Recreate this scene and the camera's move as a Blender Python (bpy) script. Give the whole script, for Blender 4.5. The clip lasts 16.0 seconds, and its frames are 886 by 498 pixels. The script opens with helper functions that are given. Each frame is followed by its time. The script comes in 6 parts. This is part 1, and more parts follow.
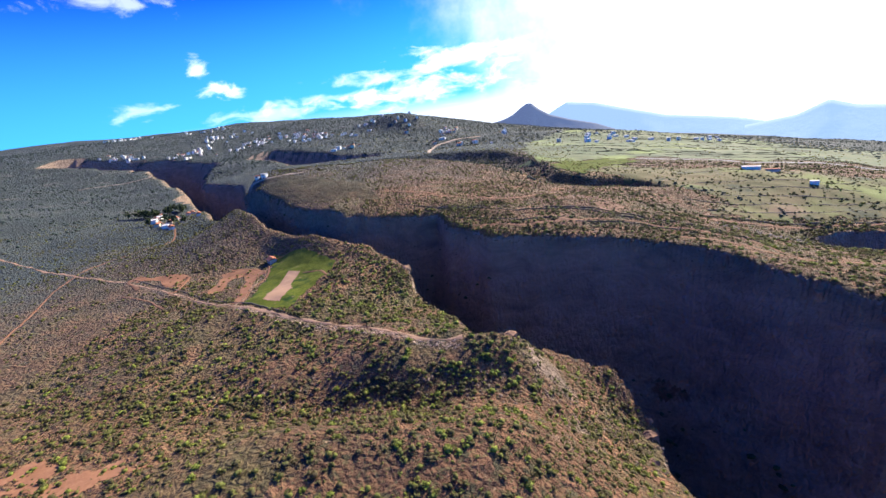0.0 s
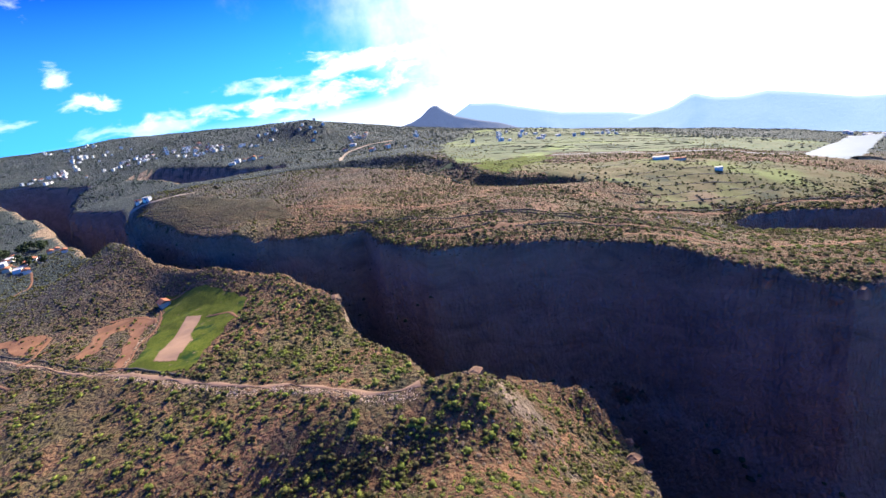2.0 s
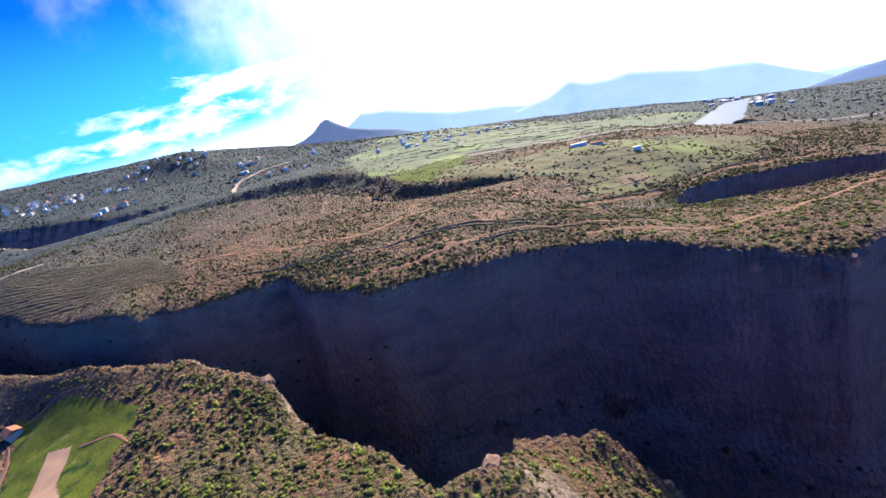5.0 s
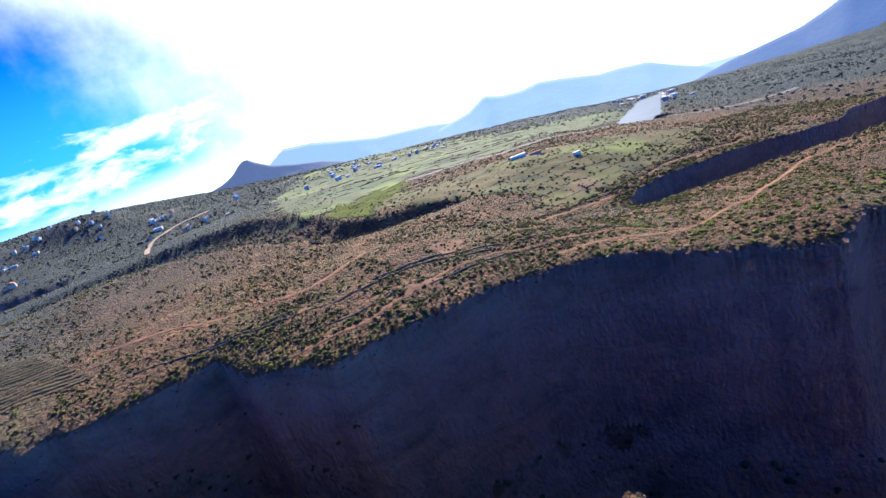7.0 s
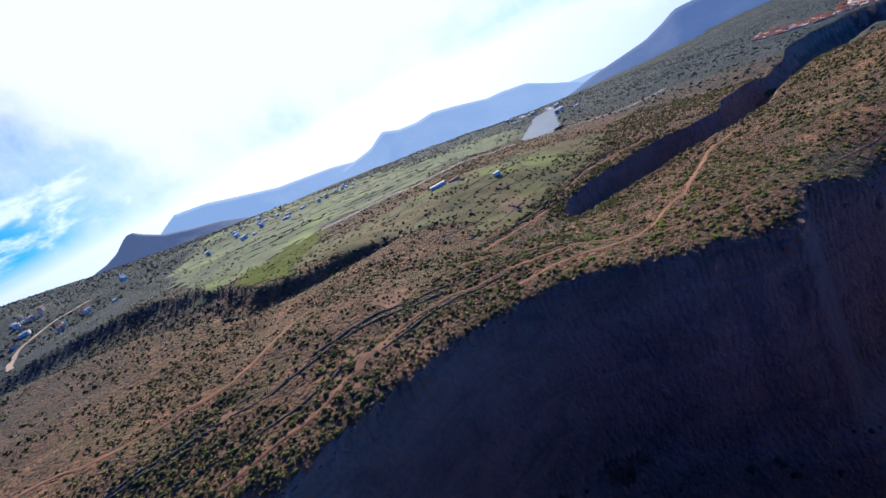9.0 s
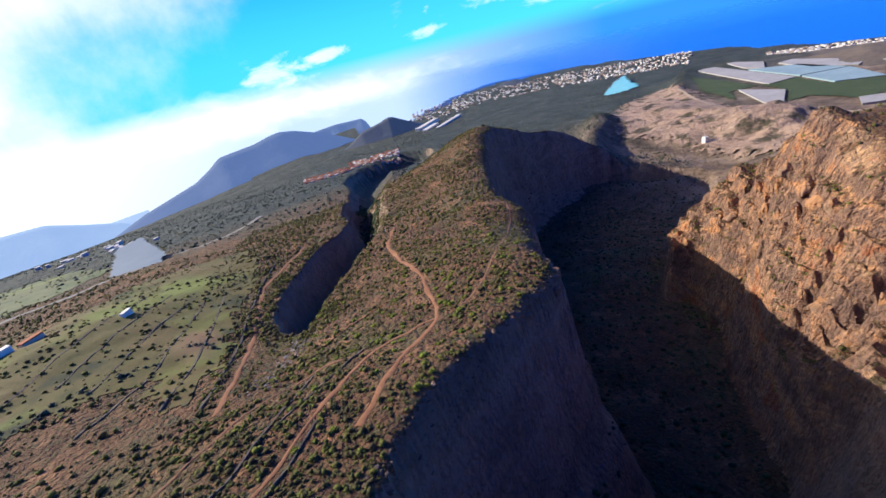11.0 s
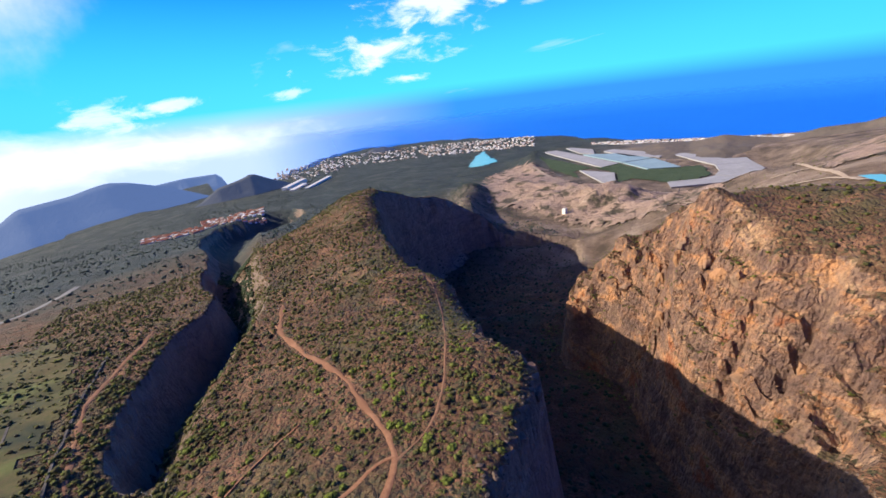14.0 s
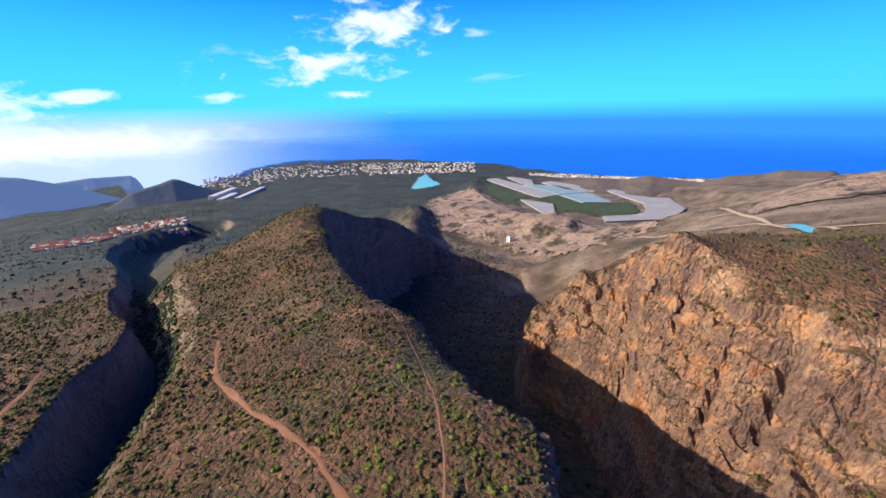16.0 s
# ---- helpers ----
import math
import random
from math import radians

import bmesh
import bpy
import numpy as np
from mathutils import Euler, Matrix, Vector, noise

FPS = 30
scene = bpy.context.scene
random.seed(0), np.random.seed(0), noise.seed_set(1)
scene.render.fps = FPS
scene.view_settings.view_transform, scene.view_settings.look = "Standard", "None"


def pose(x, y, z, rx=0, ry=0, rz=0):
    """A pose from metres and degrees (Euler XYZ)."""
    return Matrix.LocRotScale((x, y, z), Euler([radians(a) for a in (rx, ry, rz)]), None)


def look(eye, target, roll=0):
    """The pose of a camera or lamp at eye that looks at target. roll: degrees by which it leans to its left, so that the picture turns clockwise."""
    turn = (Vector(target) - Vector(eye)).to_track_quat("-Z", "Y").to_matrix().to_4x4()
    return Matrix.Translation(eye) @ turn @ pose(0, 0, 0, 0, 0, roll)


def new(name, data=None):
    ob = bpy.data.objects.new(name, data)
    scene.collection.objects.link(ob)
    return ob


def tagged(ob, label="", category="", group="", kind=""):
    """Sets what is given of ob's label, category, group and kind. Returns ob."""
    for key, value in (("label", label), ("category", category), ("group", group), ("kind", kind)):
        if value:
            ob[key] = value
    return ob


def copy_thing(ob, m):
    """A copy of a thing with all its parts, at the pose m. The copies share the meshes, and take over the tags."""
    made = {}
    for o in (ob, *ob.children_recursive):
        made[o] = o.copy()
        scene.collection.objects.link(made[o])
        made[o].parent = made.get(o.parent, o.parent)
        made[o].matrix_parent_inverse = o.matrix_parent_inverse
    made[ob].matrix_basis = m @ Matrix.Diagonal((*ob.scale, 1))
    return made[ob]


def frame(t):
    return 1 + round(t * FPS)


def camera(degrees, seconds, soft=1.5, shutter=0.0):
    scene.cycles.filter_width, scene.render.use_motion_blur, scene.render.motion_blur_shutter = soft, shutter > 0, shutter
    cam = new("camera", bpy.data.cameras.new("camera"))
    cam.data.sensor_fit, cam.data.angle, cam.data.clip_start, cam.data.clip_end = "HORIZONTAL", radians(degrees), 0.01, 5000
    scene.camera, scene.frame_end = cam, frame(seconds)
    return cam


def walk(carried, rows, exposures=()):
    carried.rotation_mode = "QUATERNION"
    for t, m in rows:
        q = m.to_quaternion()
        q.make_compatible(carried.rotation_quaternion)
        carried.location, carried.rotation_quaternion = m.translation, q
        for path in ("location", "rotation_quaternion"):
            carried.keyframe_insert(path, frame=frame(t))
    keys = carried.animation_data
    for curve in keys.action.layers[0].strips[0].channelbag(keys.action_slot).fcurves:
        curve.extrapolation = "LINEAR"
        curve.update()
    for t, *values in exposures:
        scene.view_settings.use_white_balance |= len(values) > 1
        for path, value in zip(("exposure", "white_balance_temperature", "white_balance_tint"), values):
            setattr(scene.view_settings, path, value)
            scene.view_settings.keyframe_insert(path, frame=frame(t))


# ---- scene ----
cam = camera(92.0, 16.0, soft=1.6)
PATH = [
    (0, (-0.01, 0.00, 0.02), (-0.010, 9.453, -3.256), -7.84),
    (0.5, (-1.31, 5.54, -0.21), (-0.928, 14.978, -3.502), -8.09),
    (1, (-2.39, 10.95, -0.47), (-1.520, 20.339, -3.797), -8.56),
    (1.5, (-3.29, 16.22, -0.68), (-1.900, 25.526, -4.070), -9.10),
    (2, (-4.02, 21.38, -0.77), (-2.156, 30.572, -4.235), -9.58),
    (2.5, (-4.63, 26.45, -0.74), (-2.338, 35.528, -4.254), -9.84),
    (3, (-5.11, 31.47, -0.62), (-2.463, 40.445, -4.154), -10.31),
    (3.5, (-5.48, 36.50, -0.48), (-2.539, 45.378, -4.022), -10.90),
    (4, (-5.73, 41.60, -0.44), (-2.540, 50.379, -4.005), -11.95),
    (4.2, (-5.80, 43.68, -0.48), (-2.512, 52.405, -4.083), -12.67),
    (6.3, (-1.01, 64.24, -0.13), (3.378, 72.396, -3.911), -18.89),
    (6.5, (-0.37, 66.32, -0.23), (4.155, 74.407, -3.992), -19.22),
    (7, (1.16, 71.38, -0.09), (6.138, 79.227, -3.789), -20.76),
    (7.5, (2.73, 76.20, 0.25), (8.106, 83.781, -3.450), -22.25),
    (8, (4.49, 80.77, 0.45), (10.255, 88.034, -3.284), -23.73),
    (8.5, (6.58, 85.09, 0.30), (12.749, 92.003, -3.461), -25.41),
    (9, (9.14, 89.20, -0.34), (15.643, 95.804, -4.096), -26.72),
    (9.2, (10.33, 90.79, -0.73), (16.963, 97.261, -4.504), -27.30),
    (9.35, (11.90, 93.03, -1.29), (18.700, 99.319, -5.059), -27.46),
    (9.5, (14.12, 97.30, -2.07), (21.229, 103.220, -5.868), -27.18),
    (9.65, (15.89, 102.08, -2.69), (23.392, 107.471, -6.526), -26.52),
    (9.8, (17.25, 107.02, -3.15), (25.175, 111.717, -7.031), -25.56),
    (9.95, (18.34, 112.03, -3.49), (26.677, 115.902, -7.423), -24.34),
    (10.1, (19.30, 117.07, -3.74), (27.980, 120.014, -7.734), -22.94),
    (10.25, (20.23, 122.12, -3.93), (29.165, 124.065, -7.989), -21.42),
    (10.4, (21.27, 127.15, -4.09), (30.335, 128.078, -8.210), -19.84),
    (10.55, (22.55, 132.13, -4.25), (31.637, 132.063, -8.424), -18.26),
    (10.7, (24.27, 136.97, -4.45), (33.286, 135.986, -8.661), -16.75),
    (10.85, (26.72, 141.47, -4.73), (35.596, 139.692, -8.971), -15.37),
    (11, (30.19, 145.20, -5.16), (38.911, 142.787, -9.412), -14.18),
    (11.15, (34.43, 147.50, -5.72), (43.014, 144.623, -9.973), -13.24),
    (11.3, (37.16, 148.19, -6.11), (45.672, 145.058, -10.330), -12.62),
    (11.5, (39.32, 148.54, -6.40), (47.767, 145.174, -10.560), -12.04),
    (12, (44.51, 149.27, -6.96), (52.848, 145.448, -10.956), -10.85),
    (12.5, (49.55, 149.79, -7.34), (57.753, 145.531, -11.148), -9.78),
    (13, (54.52, 150.12, -7.59), (62.555, 145.422, -11.250), -8.73),
    (13.5, (59.52, 150.27, -7.75), (67.330, 145.131, -11.295), -7.78),
    (14, (64.58, 150.29, -7.87), (72.161, 144.762, -11.343), -6.84),
    (14.5, (69.75, 150.21, -7.93), (77.091, 144.352, -11.365), -5.82),
    (15, (75.01, 150.10, -7.94), (82.113, 143.924, -11.317), -4.51),
    (15.5, (80.34, 150.02, -7.86), (87.196, 143.523, -11.134), -2.76),
    (16, (85.68, 150.07, -7.65), (92.330, 143.284, -10.781), -1.05),
]

walk(cam, [(t, look(eye, target, roll)) for t, eye, target, roll in PATH],
     exposures=[(0, 1.33, 6450, 10), (4, 1.45, 6350, 10), (8, 1.02, 5900, 10), (9.2, 0.64, 6000, 10), (11.3, 0.85, 6400, 10), (16, 0.76, 6500, 10)])

# ---------------------------------------------------------------- light
SUN_AZ = -42.0      # bearing of the sun, degrees left of +y
SUN_EL = 27.3
sun_way = Vector((-math.sin(radians(SUN_AZ)) * math.cos(radians(SUN_EL)),
                  math.cos(radians(SUN_AZ)) * math.cos(radians(SUN_EL)), math.sin(radians(SUN_EL))))
sun_data = bpy.data.lights.new("sun", "SUN")
sun_data.energy, sun_data.angle, sun_data.color = 5.0, radians(0.5), (1.0, 0.91, 0.76)
sun = new("sun", sun_data)
sun.matrix_world = look(sun_way * 300, (0, 0, 0))


def tree_of(nt):
    """Short makers for shader nodes: node(kind, inputs, settings) and link."""
    def node(kind, ins=None, **sets):
        n = nt.nodes.new(kind)
        for k, v in sets.items():
            setattr(n, k, v)
        for k, v in (ins or {}).items():
            if isinstance(v, bpy.types.NodeSocket):
                nt.links.new(v, n.inputs[k])
            else:
                n.inputs[k].default_value = v
        return n
    return node


def ramp(node, fac, stops, mode="LINEAR"):
    r = node("ShaderNodeValToRGB", {"Fac": fac})
    r.color_ramp.interpolation = mode
    e = r.color_ramp.elements
    while len(e) > 1:
        e.remove(e[-1])
    for i, (p, c) in enumerate(stops):
        s = e[0] if i == 0 else e.new(p)
        s.position = p
        s.color = (*c, 1) if len(c) == 3 else c
    return r.outputs["Color"]


def mix_by(node, nt, fac, a, colour, first=None):
    """Mix of two colours, each a socket or three numbers."""
    mx = node("ShaderNodeMix", {"Factor": fac}, data_type="RGBA")
    q = [s for s in mx.inputs if s.type == "RGBA"]
    for sock, c in ((q[0], a if a is not None else first), (q[1], colour)):
        if isinstance(c, bpy.types.NodeSocket):
            nt.links.new(c, sock)
        else:
            sock.default_value = (*c, 1)
    return [s for s in mx.outputs if s.type == "RGBA"][0]


CLOUDS = [(24.8, 6.4, 0.02, 0.022, 0.9), (23.3, 4.4, 0.045, 0.016, 0.95), (21.5, 3.7, 0.028, 0.016, 0.9), (31.8, 2.7, 0.06, 0.02, 0.5), (31, 13, 0.12, 0.02, 0.5), (18, 0.9, 0.13, 0.018, 0.5), (11, 2.0, 0.15, 0.014, 0.4), (3, 3.4, 0.15, 0.02, 0.6), (-6, 4.8, 0.15, 0.028, 0.85), (0, 1.4, 0.24, 0.03, 0.85),
          (-128.5, 9.6, 0.15, 0.045, 0.95), (-121.5, 5.0, 0.15, 0.036, 0.95), (-124.4, 1.8, 0.05, 0.012, 0.9), (-110.4, 1.6, 0.05, 0.011, 0.7), (-98, 1.7, 0.07, 0.011, 0.8),
          (-91.5, 1.4, 0.09, 0.03, 0.8), (-140, 8.7, 0.04, 0.012, 0.5), (-94, -3.0, 0.46, 0.042, 0.9), (-82, -2.4, 0.34, 0.06, 0.9)]


def build_world():
    world = bpy.data.worlds.new("sky")
    world.use_nodes = True
    scene.world = world
    nt = world.node_tree
    nt.nodes.clear()
    node = tree_of(nt)
    way = node("ShaderNodeTexCoord").outputs["Generated"]
    sky = node("ShaderNodeTexSky", sky_type="NISHITA", sun_disc=False, sun_elevation=radians(SUN_EL),
               sun_rotation=radians(-SUN_AZ), altitude=300, air_density=1.0, dust_density=0.6, ozone_density=2.5)
    xyz = node("ShaderNodeSeparateXYZ", {"Vector": way})
    # sky colour, deepened towards the blue that the air has overhead
    blue = node("ShaderNodeMix", {"A": sky.outputs[0], "B": (0.55, 1.0, 1.75, 1), "Factor": 1.0}, data_type="RGBA", blend_type="MULTIPLY")
    tint = [s for s in blue.outputs if s.type == "RGBA"][0]
    a = [s for s in blue.inputs if s.type == "RGBA"]
    nt.links.new(sky.outputs[0], a[0])
    a[1].default_value = (0.12, 0.78, 2.2, 1)
    # deeper blue over the hills, lighter over the sea
    seaside = node("ShaderNodeVectorMath", {0: way, 1: (0.73, -0.68, 0.0)}, operation="DOT_PRODUCT")
    over = node("ShaderNodeMapRange", {"Value": seaside.outputs["Value"], "From Min": -1.0, "From Max": 1.0})
    depth = mix_by(node, nt, over.outputs[0], None, (0.3, 1.08, 1.28), (0.2, 0.36, 0.85))
    deep = node("ShaderNodeMix", {"Factor": 1.0}, data_type="RGBA", blend_type="MULTIPLY")
    dq = [s for s in deep.inputs if s.type == "RGBA"]
    nt.links.new(tint, dq[0])
    nt.links.new(depth, dq[1])
    tint = [s for s in deep.outputs if s.type == "RGBA"][0]
    # lighter, paler air towards the horizon
    rise = node("ShaderNodeMapRange", {"Value": xyz.outputs["Z"], "From Min": 0.0, "From Max": 0.24})
    pale_air = mix_by(node, nt, over.outputs[0], None, (1.0, 8.6, 13.8), (0.8, 5.2, 12.5))
    tint = mix_by(node, nt, rise.outputs[0], pale_air, tint)
    # thin streaked cloud on a layer above the land
    lift = node("ShaderNodeMath", {0: xyz.outputs["Z"], 1: 0.16}, operation="ADD")
    div = node("ShaderNodeMath", {0: lift.outputs[0], 1: 0.02}, operation="MAXIMUM")
    flat = node("ShaderNodeVectorMath", {0: way}, operation="DIVIDE")
    comb = node("ShaderNodeCombineXYZ", {"X": div.outputs[0], "Y": div.outputs[0], "Z": div.outputs[0]})
    nt.links.new(comb.outputs[0], flat.inputs[1])
    mapping = node("ShaderNodeMapping", {"Vector": flat.outputs[0], "Rotation": (0, 0, 0.5), "Scale": (0.55, 1.3, 0.0)})
    cl = node("ShaderNodeTexNoise", {"Vector": mapping.outputs[0], "Scale": 1.1, "Detail": 9.0, "Roughness": 0.55, "Distortion": 0.25})
    cover = ramp(node, cl.outputs["Fac"], [(0.66, (0, 0, 0)), (0.9, (0.7, 0.7, 0.7))])
    # bright haze round the sun and a low band of cloud on the sea's side
    dot = node("ShaderNodeVectorMath", {0: way, 1: tuple(sun_way)}, operation="DOT_PRODUCT")
    wisps = node("ShaderNodeTexNoise", {"Vector": way, "Scale": 2.2, "Detail": 7.0, "Roughness": 0.6})
    near_sun = node("ShaderNodeMath", {0: wisps.outputs["Fac"], 1: 0.62, 2: node("ShaderNodeMath", {0: dot.outputs["Value"], 1: 0.19}, operation="ADD").outputs[0]}, operation="MULTIPLY_ADD")
    rng = node("ShaderNodeMapRange", {"Value": near_sun.outputs[0], "From Min": 1.15, "From Max": 1.40})
    rng.interpolation_type = "SMOOTHSTEP"
    clouds = node("ShaderNodeMath", {0: cover, 1: rng.outputs[0]}, operation="MAXIMUM")
    mix = node("ShaderNodeMix", {"Factor": clouds.outputs[0]}, data_type="RGBA")
    m = [s for s in mix.inputs if s.type == "RGBA"]
    nt.links.new(tint, m[0])
    m[1].default_value = (11, 11.5, 12, 1)
    out = [s for s in mix.outputs if s.type == "RGBA"][0]
    # below the level horizon: pale haze over the land's side, blue sea under haze on the other
    seaward = node("ShaderNodeVectorMath", {0: way, 1: (0.26, -0.966, 0.0)}, operation="DOT_PRODUCT")
    side = node("ShaderNodeMapRange", {"Value": seaward.outputs["Value"], "From Min": 0.48, "From Max": 0.82})
    air = mix_by(node, nt, side.outputs[0], None, (0.5, 3.6, 11.5), (6.5, 8.5, 12.5))
    low = node("ShaderNodeMapRange", {"Value": xyz.outputs["Z"], "From Min": -0.03, "From Max": 0.01})
    shine = node("ShaderNodeMapRange", {"Value": dot.outputs["Value"], "From Min": 0.55, "From Max": 0.88})
    air = mix_by(node, nt, shine.outputs[0], air, (13.0, 13.5, 14.5))
    final = mix_by(node, nt, low.outputs[0], air, out)
    # small fair-weather clouds and a bank of cloud over the sea: bearing, height (degrees), half width, half height
    puff = node("ShaderNodeTexNoise", {"Vector": node("ShaderNodeMapping", {"Vector": way, "Scale": (1, 1, 2.5)}).outputs[0], "Scale": 13.0, "Detail": 8.0, "Roughness": 0.62, "Distortion": 0.4})
    fray = node("ShaderNodeMapRange", {"Value": puff.outputs["Fac"], "From Min": 0.3, "From Max": 0.7, "To Min": -0.8, "To Max": 0.8})
    for az, el, wide, tall, dense in CLOUDS:
        a, e = radians(az), radians(el)
        rel = node("ShaderNodeVectorMath", {0: way, 1: (-math.sin(a) * math.cos(e), math.cos(a) * math.cos(e), math.sin(e))}, operation="SUBTRACT")
        fit = node("ShaderNodeVectorMath", {0: rel.outputs[0], 1: (1 / wide, 1 / wide, 1 / tall)}, operation="MULTIPLY")
        far = node("ShaderNodeVectorMath", {0: fit.outputs[0]}, operation="LENGTH")
        torn = node("ShaderNodeMath", {0: fray.outputs[0], 1: 0.3 if wide > 0.3 else 1.0}, operation="MULTIPLY")
        body = node("ShaderNodeMath", {0: torn.outputs[0], 1: far.outputs["Value"]}, operation="SUBTRACT")
        soft_edge = node("ShaderNodeMapRange", {"Value": body.outputs[0], "From Min": -1.0, "From Max": 0.0, "To Max": dense * 0.88})
        soft_edge.interpolation_type = "SMOOTHSTEP"
        final = mix_by(node, nt, soft_edge.outputs[0], final, (11.5, 12.6, 13.6))
    bg = node("ShaderNodeBackground", {"Color": final, "Strength": 0.058})
    o = node("ShaderNodeOutputWorld")
    nt.links.new(bg.outputs[0], o.inputs[0])


build_world()

# ---------------------------------------------------------------- materials
MATS = {}


def material(name, stops, scale=0.2, fine=3.0, rough=0.95, bump=0.3, bump_dist=0.3, metal=0.0, mottle=None, spec=0.2, extra=None):
    """A surface whose colour runs over stops by noise at two scales, with relief. mottle: (colour, scale, low, high) patches."""
    mat = bpy.data.materials.new(name)
    mat.use_nodes = True
    nt = mat.node_tree
    nt.nodes.clear()
    node = tree_of(nt)
    where = node("ShaderNodeTexCoord").outputs["Object"]
    big = node("ShaderNodeTexNoise", {"Vector": where, "Scale": scale, "Detail": 6.0, "Roughness": 0.65})
    small = node("ShaderNodeTexNoise", {"Vector": where, "Scale": fine, "Detail": 5.0, "Roughness": 0.7})
    both = node("ShaderNodeMath", {0: big.outputs["Fac"], 1: small.outputs["Fac"]}, operation="ADD")
    half = node("ShaderNodeMath", {0: both.outputs[0], 1: 0.5}, operation="MULTIPLY")
    col = ramp(node, half.outputs[0], stops)
    if mottle:
        for c, sc, lo, hi in mottle:
            n = node("ShaderNodeTexNoise", {"Vector": where, "Scale": sc, "Detail": 4.0, "Roughness": 0.6})
            k = node("ShaderNodeMapRange", {"Value": n.outputs["Fac"], "From Min": lo, "From Max": hi})
            mx = node("ShaderNodeMix", {"Factor": k.outputs[0]}, data_type="RGBA")
            q = [s for s in mx.inputs if s.type == "RGBA"]
            nt.links.new(col, q[0])
            q[1].default_value = (*c, 1)
            col = [s for s in mx.outputs if s.type == "RGBA"][0]
    relief = both.outputs[0]
    if extra:
        col, relief = extra(node, nt, where, col, relief)
    bs = node("ShaderNodeBsdfPrincipled", {"Base Color": col, "Roughness": rough, "Metallic": metal, "Specular IOR Level": spec})
    if bump:
        b = node("ShaderNodeBump", {"Height": relief, "Strength": bump, "Distance": bump_dist})
        nt.links.new(b.outputs[0], bs.inputs["Normal"])
    o = node("ShaderNodeOutputMaterial")
    nt.links.new(bs.outputs[0], o.inputs[0])
    MATS[name] = mat
    return mat


def ground_layers(node, nt, where, col, relief):
    """Bare rock on the steep faces, weathered to ochre on the southern slope; soil and scrub litter on the flats."""
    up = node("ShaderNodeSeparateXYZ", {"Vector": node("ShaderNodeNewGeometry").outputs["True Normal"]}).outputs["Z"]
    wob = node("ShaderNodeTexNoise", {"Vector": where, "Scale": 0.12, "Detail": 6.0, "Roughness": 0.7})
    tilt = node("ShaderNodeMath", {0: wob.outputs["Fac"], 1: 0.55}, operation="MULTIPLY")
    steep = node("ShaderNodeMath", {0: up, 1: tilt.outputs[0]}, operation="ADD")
    strat_map = node("ShaderNodeMapping", {"Vector": where, "Scale": (0.05, 0.05, 0.1)})
    strat = node("ShaderNodeTexNoise", {"Vector": strat_map.outputs[0], "Scale": 1.0, "Detail": 9.0, "Roughness": 0.72, "Distortion": 1.2})
    basalt = ramp(node, strat.outputs["Fac"], [(0.3, (0.15, 0.108, 0.082)), (0.5, (0.25, 0.176, 0.128)), (0.7, (0.34, 0.238, 0.17))])
    # the southern wall: broad bands of tan, orange and brown rock, streaked down the fall, with dark broken clefts
    band_map = node("ShaderNodeMapping", {"Vector": where, "Rotation": (0.5, 0.2, 0.55), "Scale": (0.034, 0.03, 0.045)})
    band = node("ShaderNodeTexNoise", {"Vector": band_map.outputs[0], "Scale": 1.0, "Detail": 9.0, "Roughness": 0.68, "Distortion": 0.15})
    ochre = ramp(node, band.outputs["Fac"], [(0.28, (0.18, 0.10, 0.075)), (0.36, (0.35, 0.195, 0.115)), (0.42, (0.56, 0.27, 0.11)), (0.47, (0.41, 0.245, 0.15)), (0.52, (0.57, 0.335, 0.17)),
                                            (0.57, (0.34, 0.21, 0.14)), (0.63, (0.6, 0.275, 0.105)), (0.69, (0.44, 0.29, 0.19)), (0.8, (0.58, 0.4, 0.25))])
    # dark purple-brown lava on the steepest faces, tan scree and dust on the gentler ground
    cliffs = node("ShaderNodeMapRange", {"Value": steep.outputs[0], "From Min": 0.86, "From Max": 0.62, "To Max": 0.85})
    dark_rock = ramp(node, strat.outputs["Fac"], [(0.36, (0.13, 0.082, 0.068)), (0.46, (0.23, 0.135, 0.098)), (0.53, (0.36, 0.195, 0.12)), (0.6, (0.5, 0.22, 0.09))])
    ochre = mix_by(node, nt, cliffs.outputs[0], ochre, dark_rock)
    scree = node("ShaderNodeMapRange", {"Value": steep.outputs[0], "From Min": 0.98, "From Max": 1.12, "To Max": 0.7})
    dust = ramp(node, strat.outputs["Fac"], [(0.36, (0.26, 0.155, 0.085)), (0.5, (0.42, 0.25, 0.13)), (0.64, (0.54, 0.35, 0.2))])
    ochre = mix_by(node, nt, scree.outputs[0], ochre, dust)
    # broken blocks and columns, each a little lighter or darker
    warp = node("ShaderNodeTexNoise", {"Vector": where, "Scale": 0.35, "Detail": 4.0, "Roughness": 0.6})
    bend = node("ShaderNodeVectorMath", {0: warp.outputs["Color"], 1: (3.5, 3.5, 5.0)}, operation="MULTIPLY")
    moved = node("ShaderNodeVectorMath", {0: where, 1: bend.outputs[0]}, operation="ADD")
    tall_map = node("ShaderNodeMapping", {"Vector": moved.outputs[0], "Scale": (0.75, 0.75, 0.3)})
    blocks = node("ShaderNodeTexVoronoi", {"Vector": tall_map.outputs[0], "Scale": 1.0})
    hue = node("ShaderNodeSeparateColor", {"Color": blocks.outputs["Color"]})
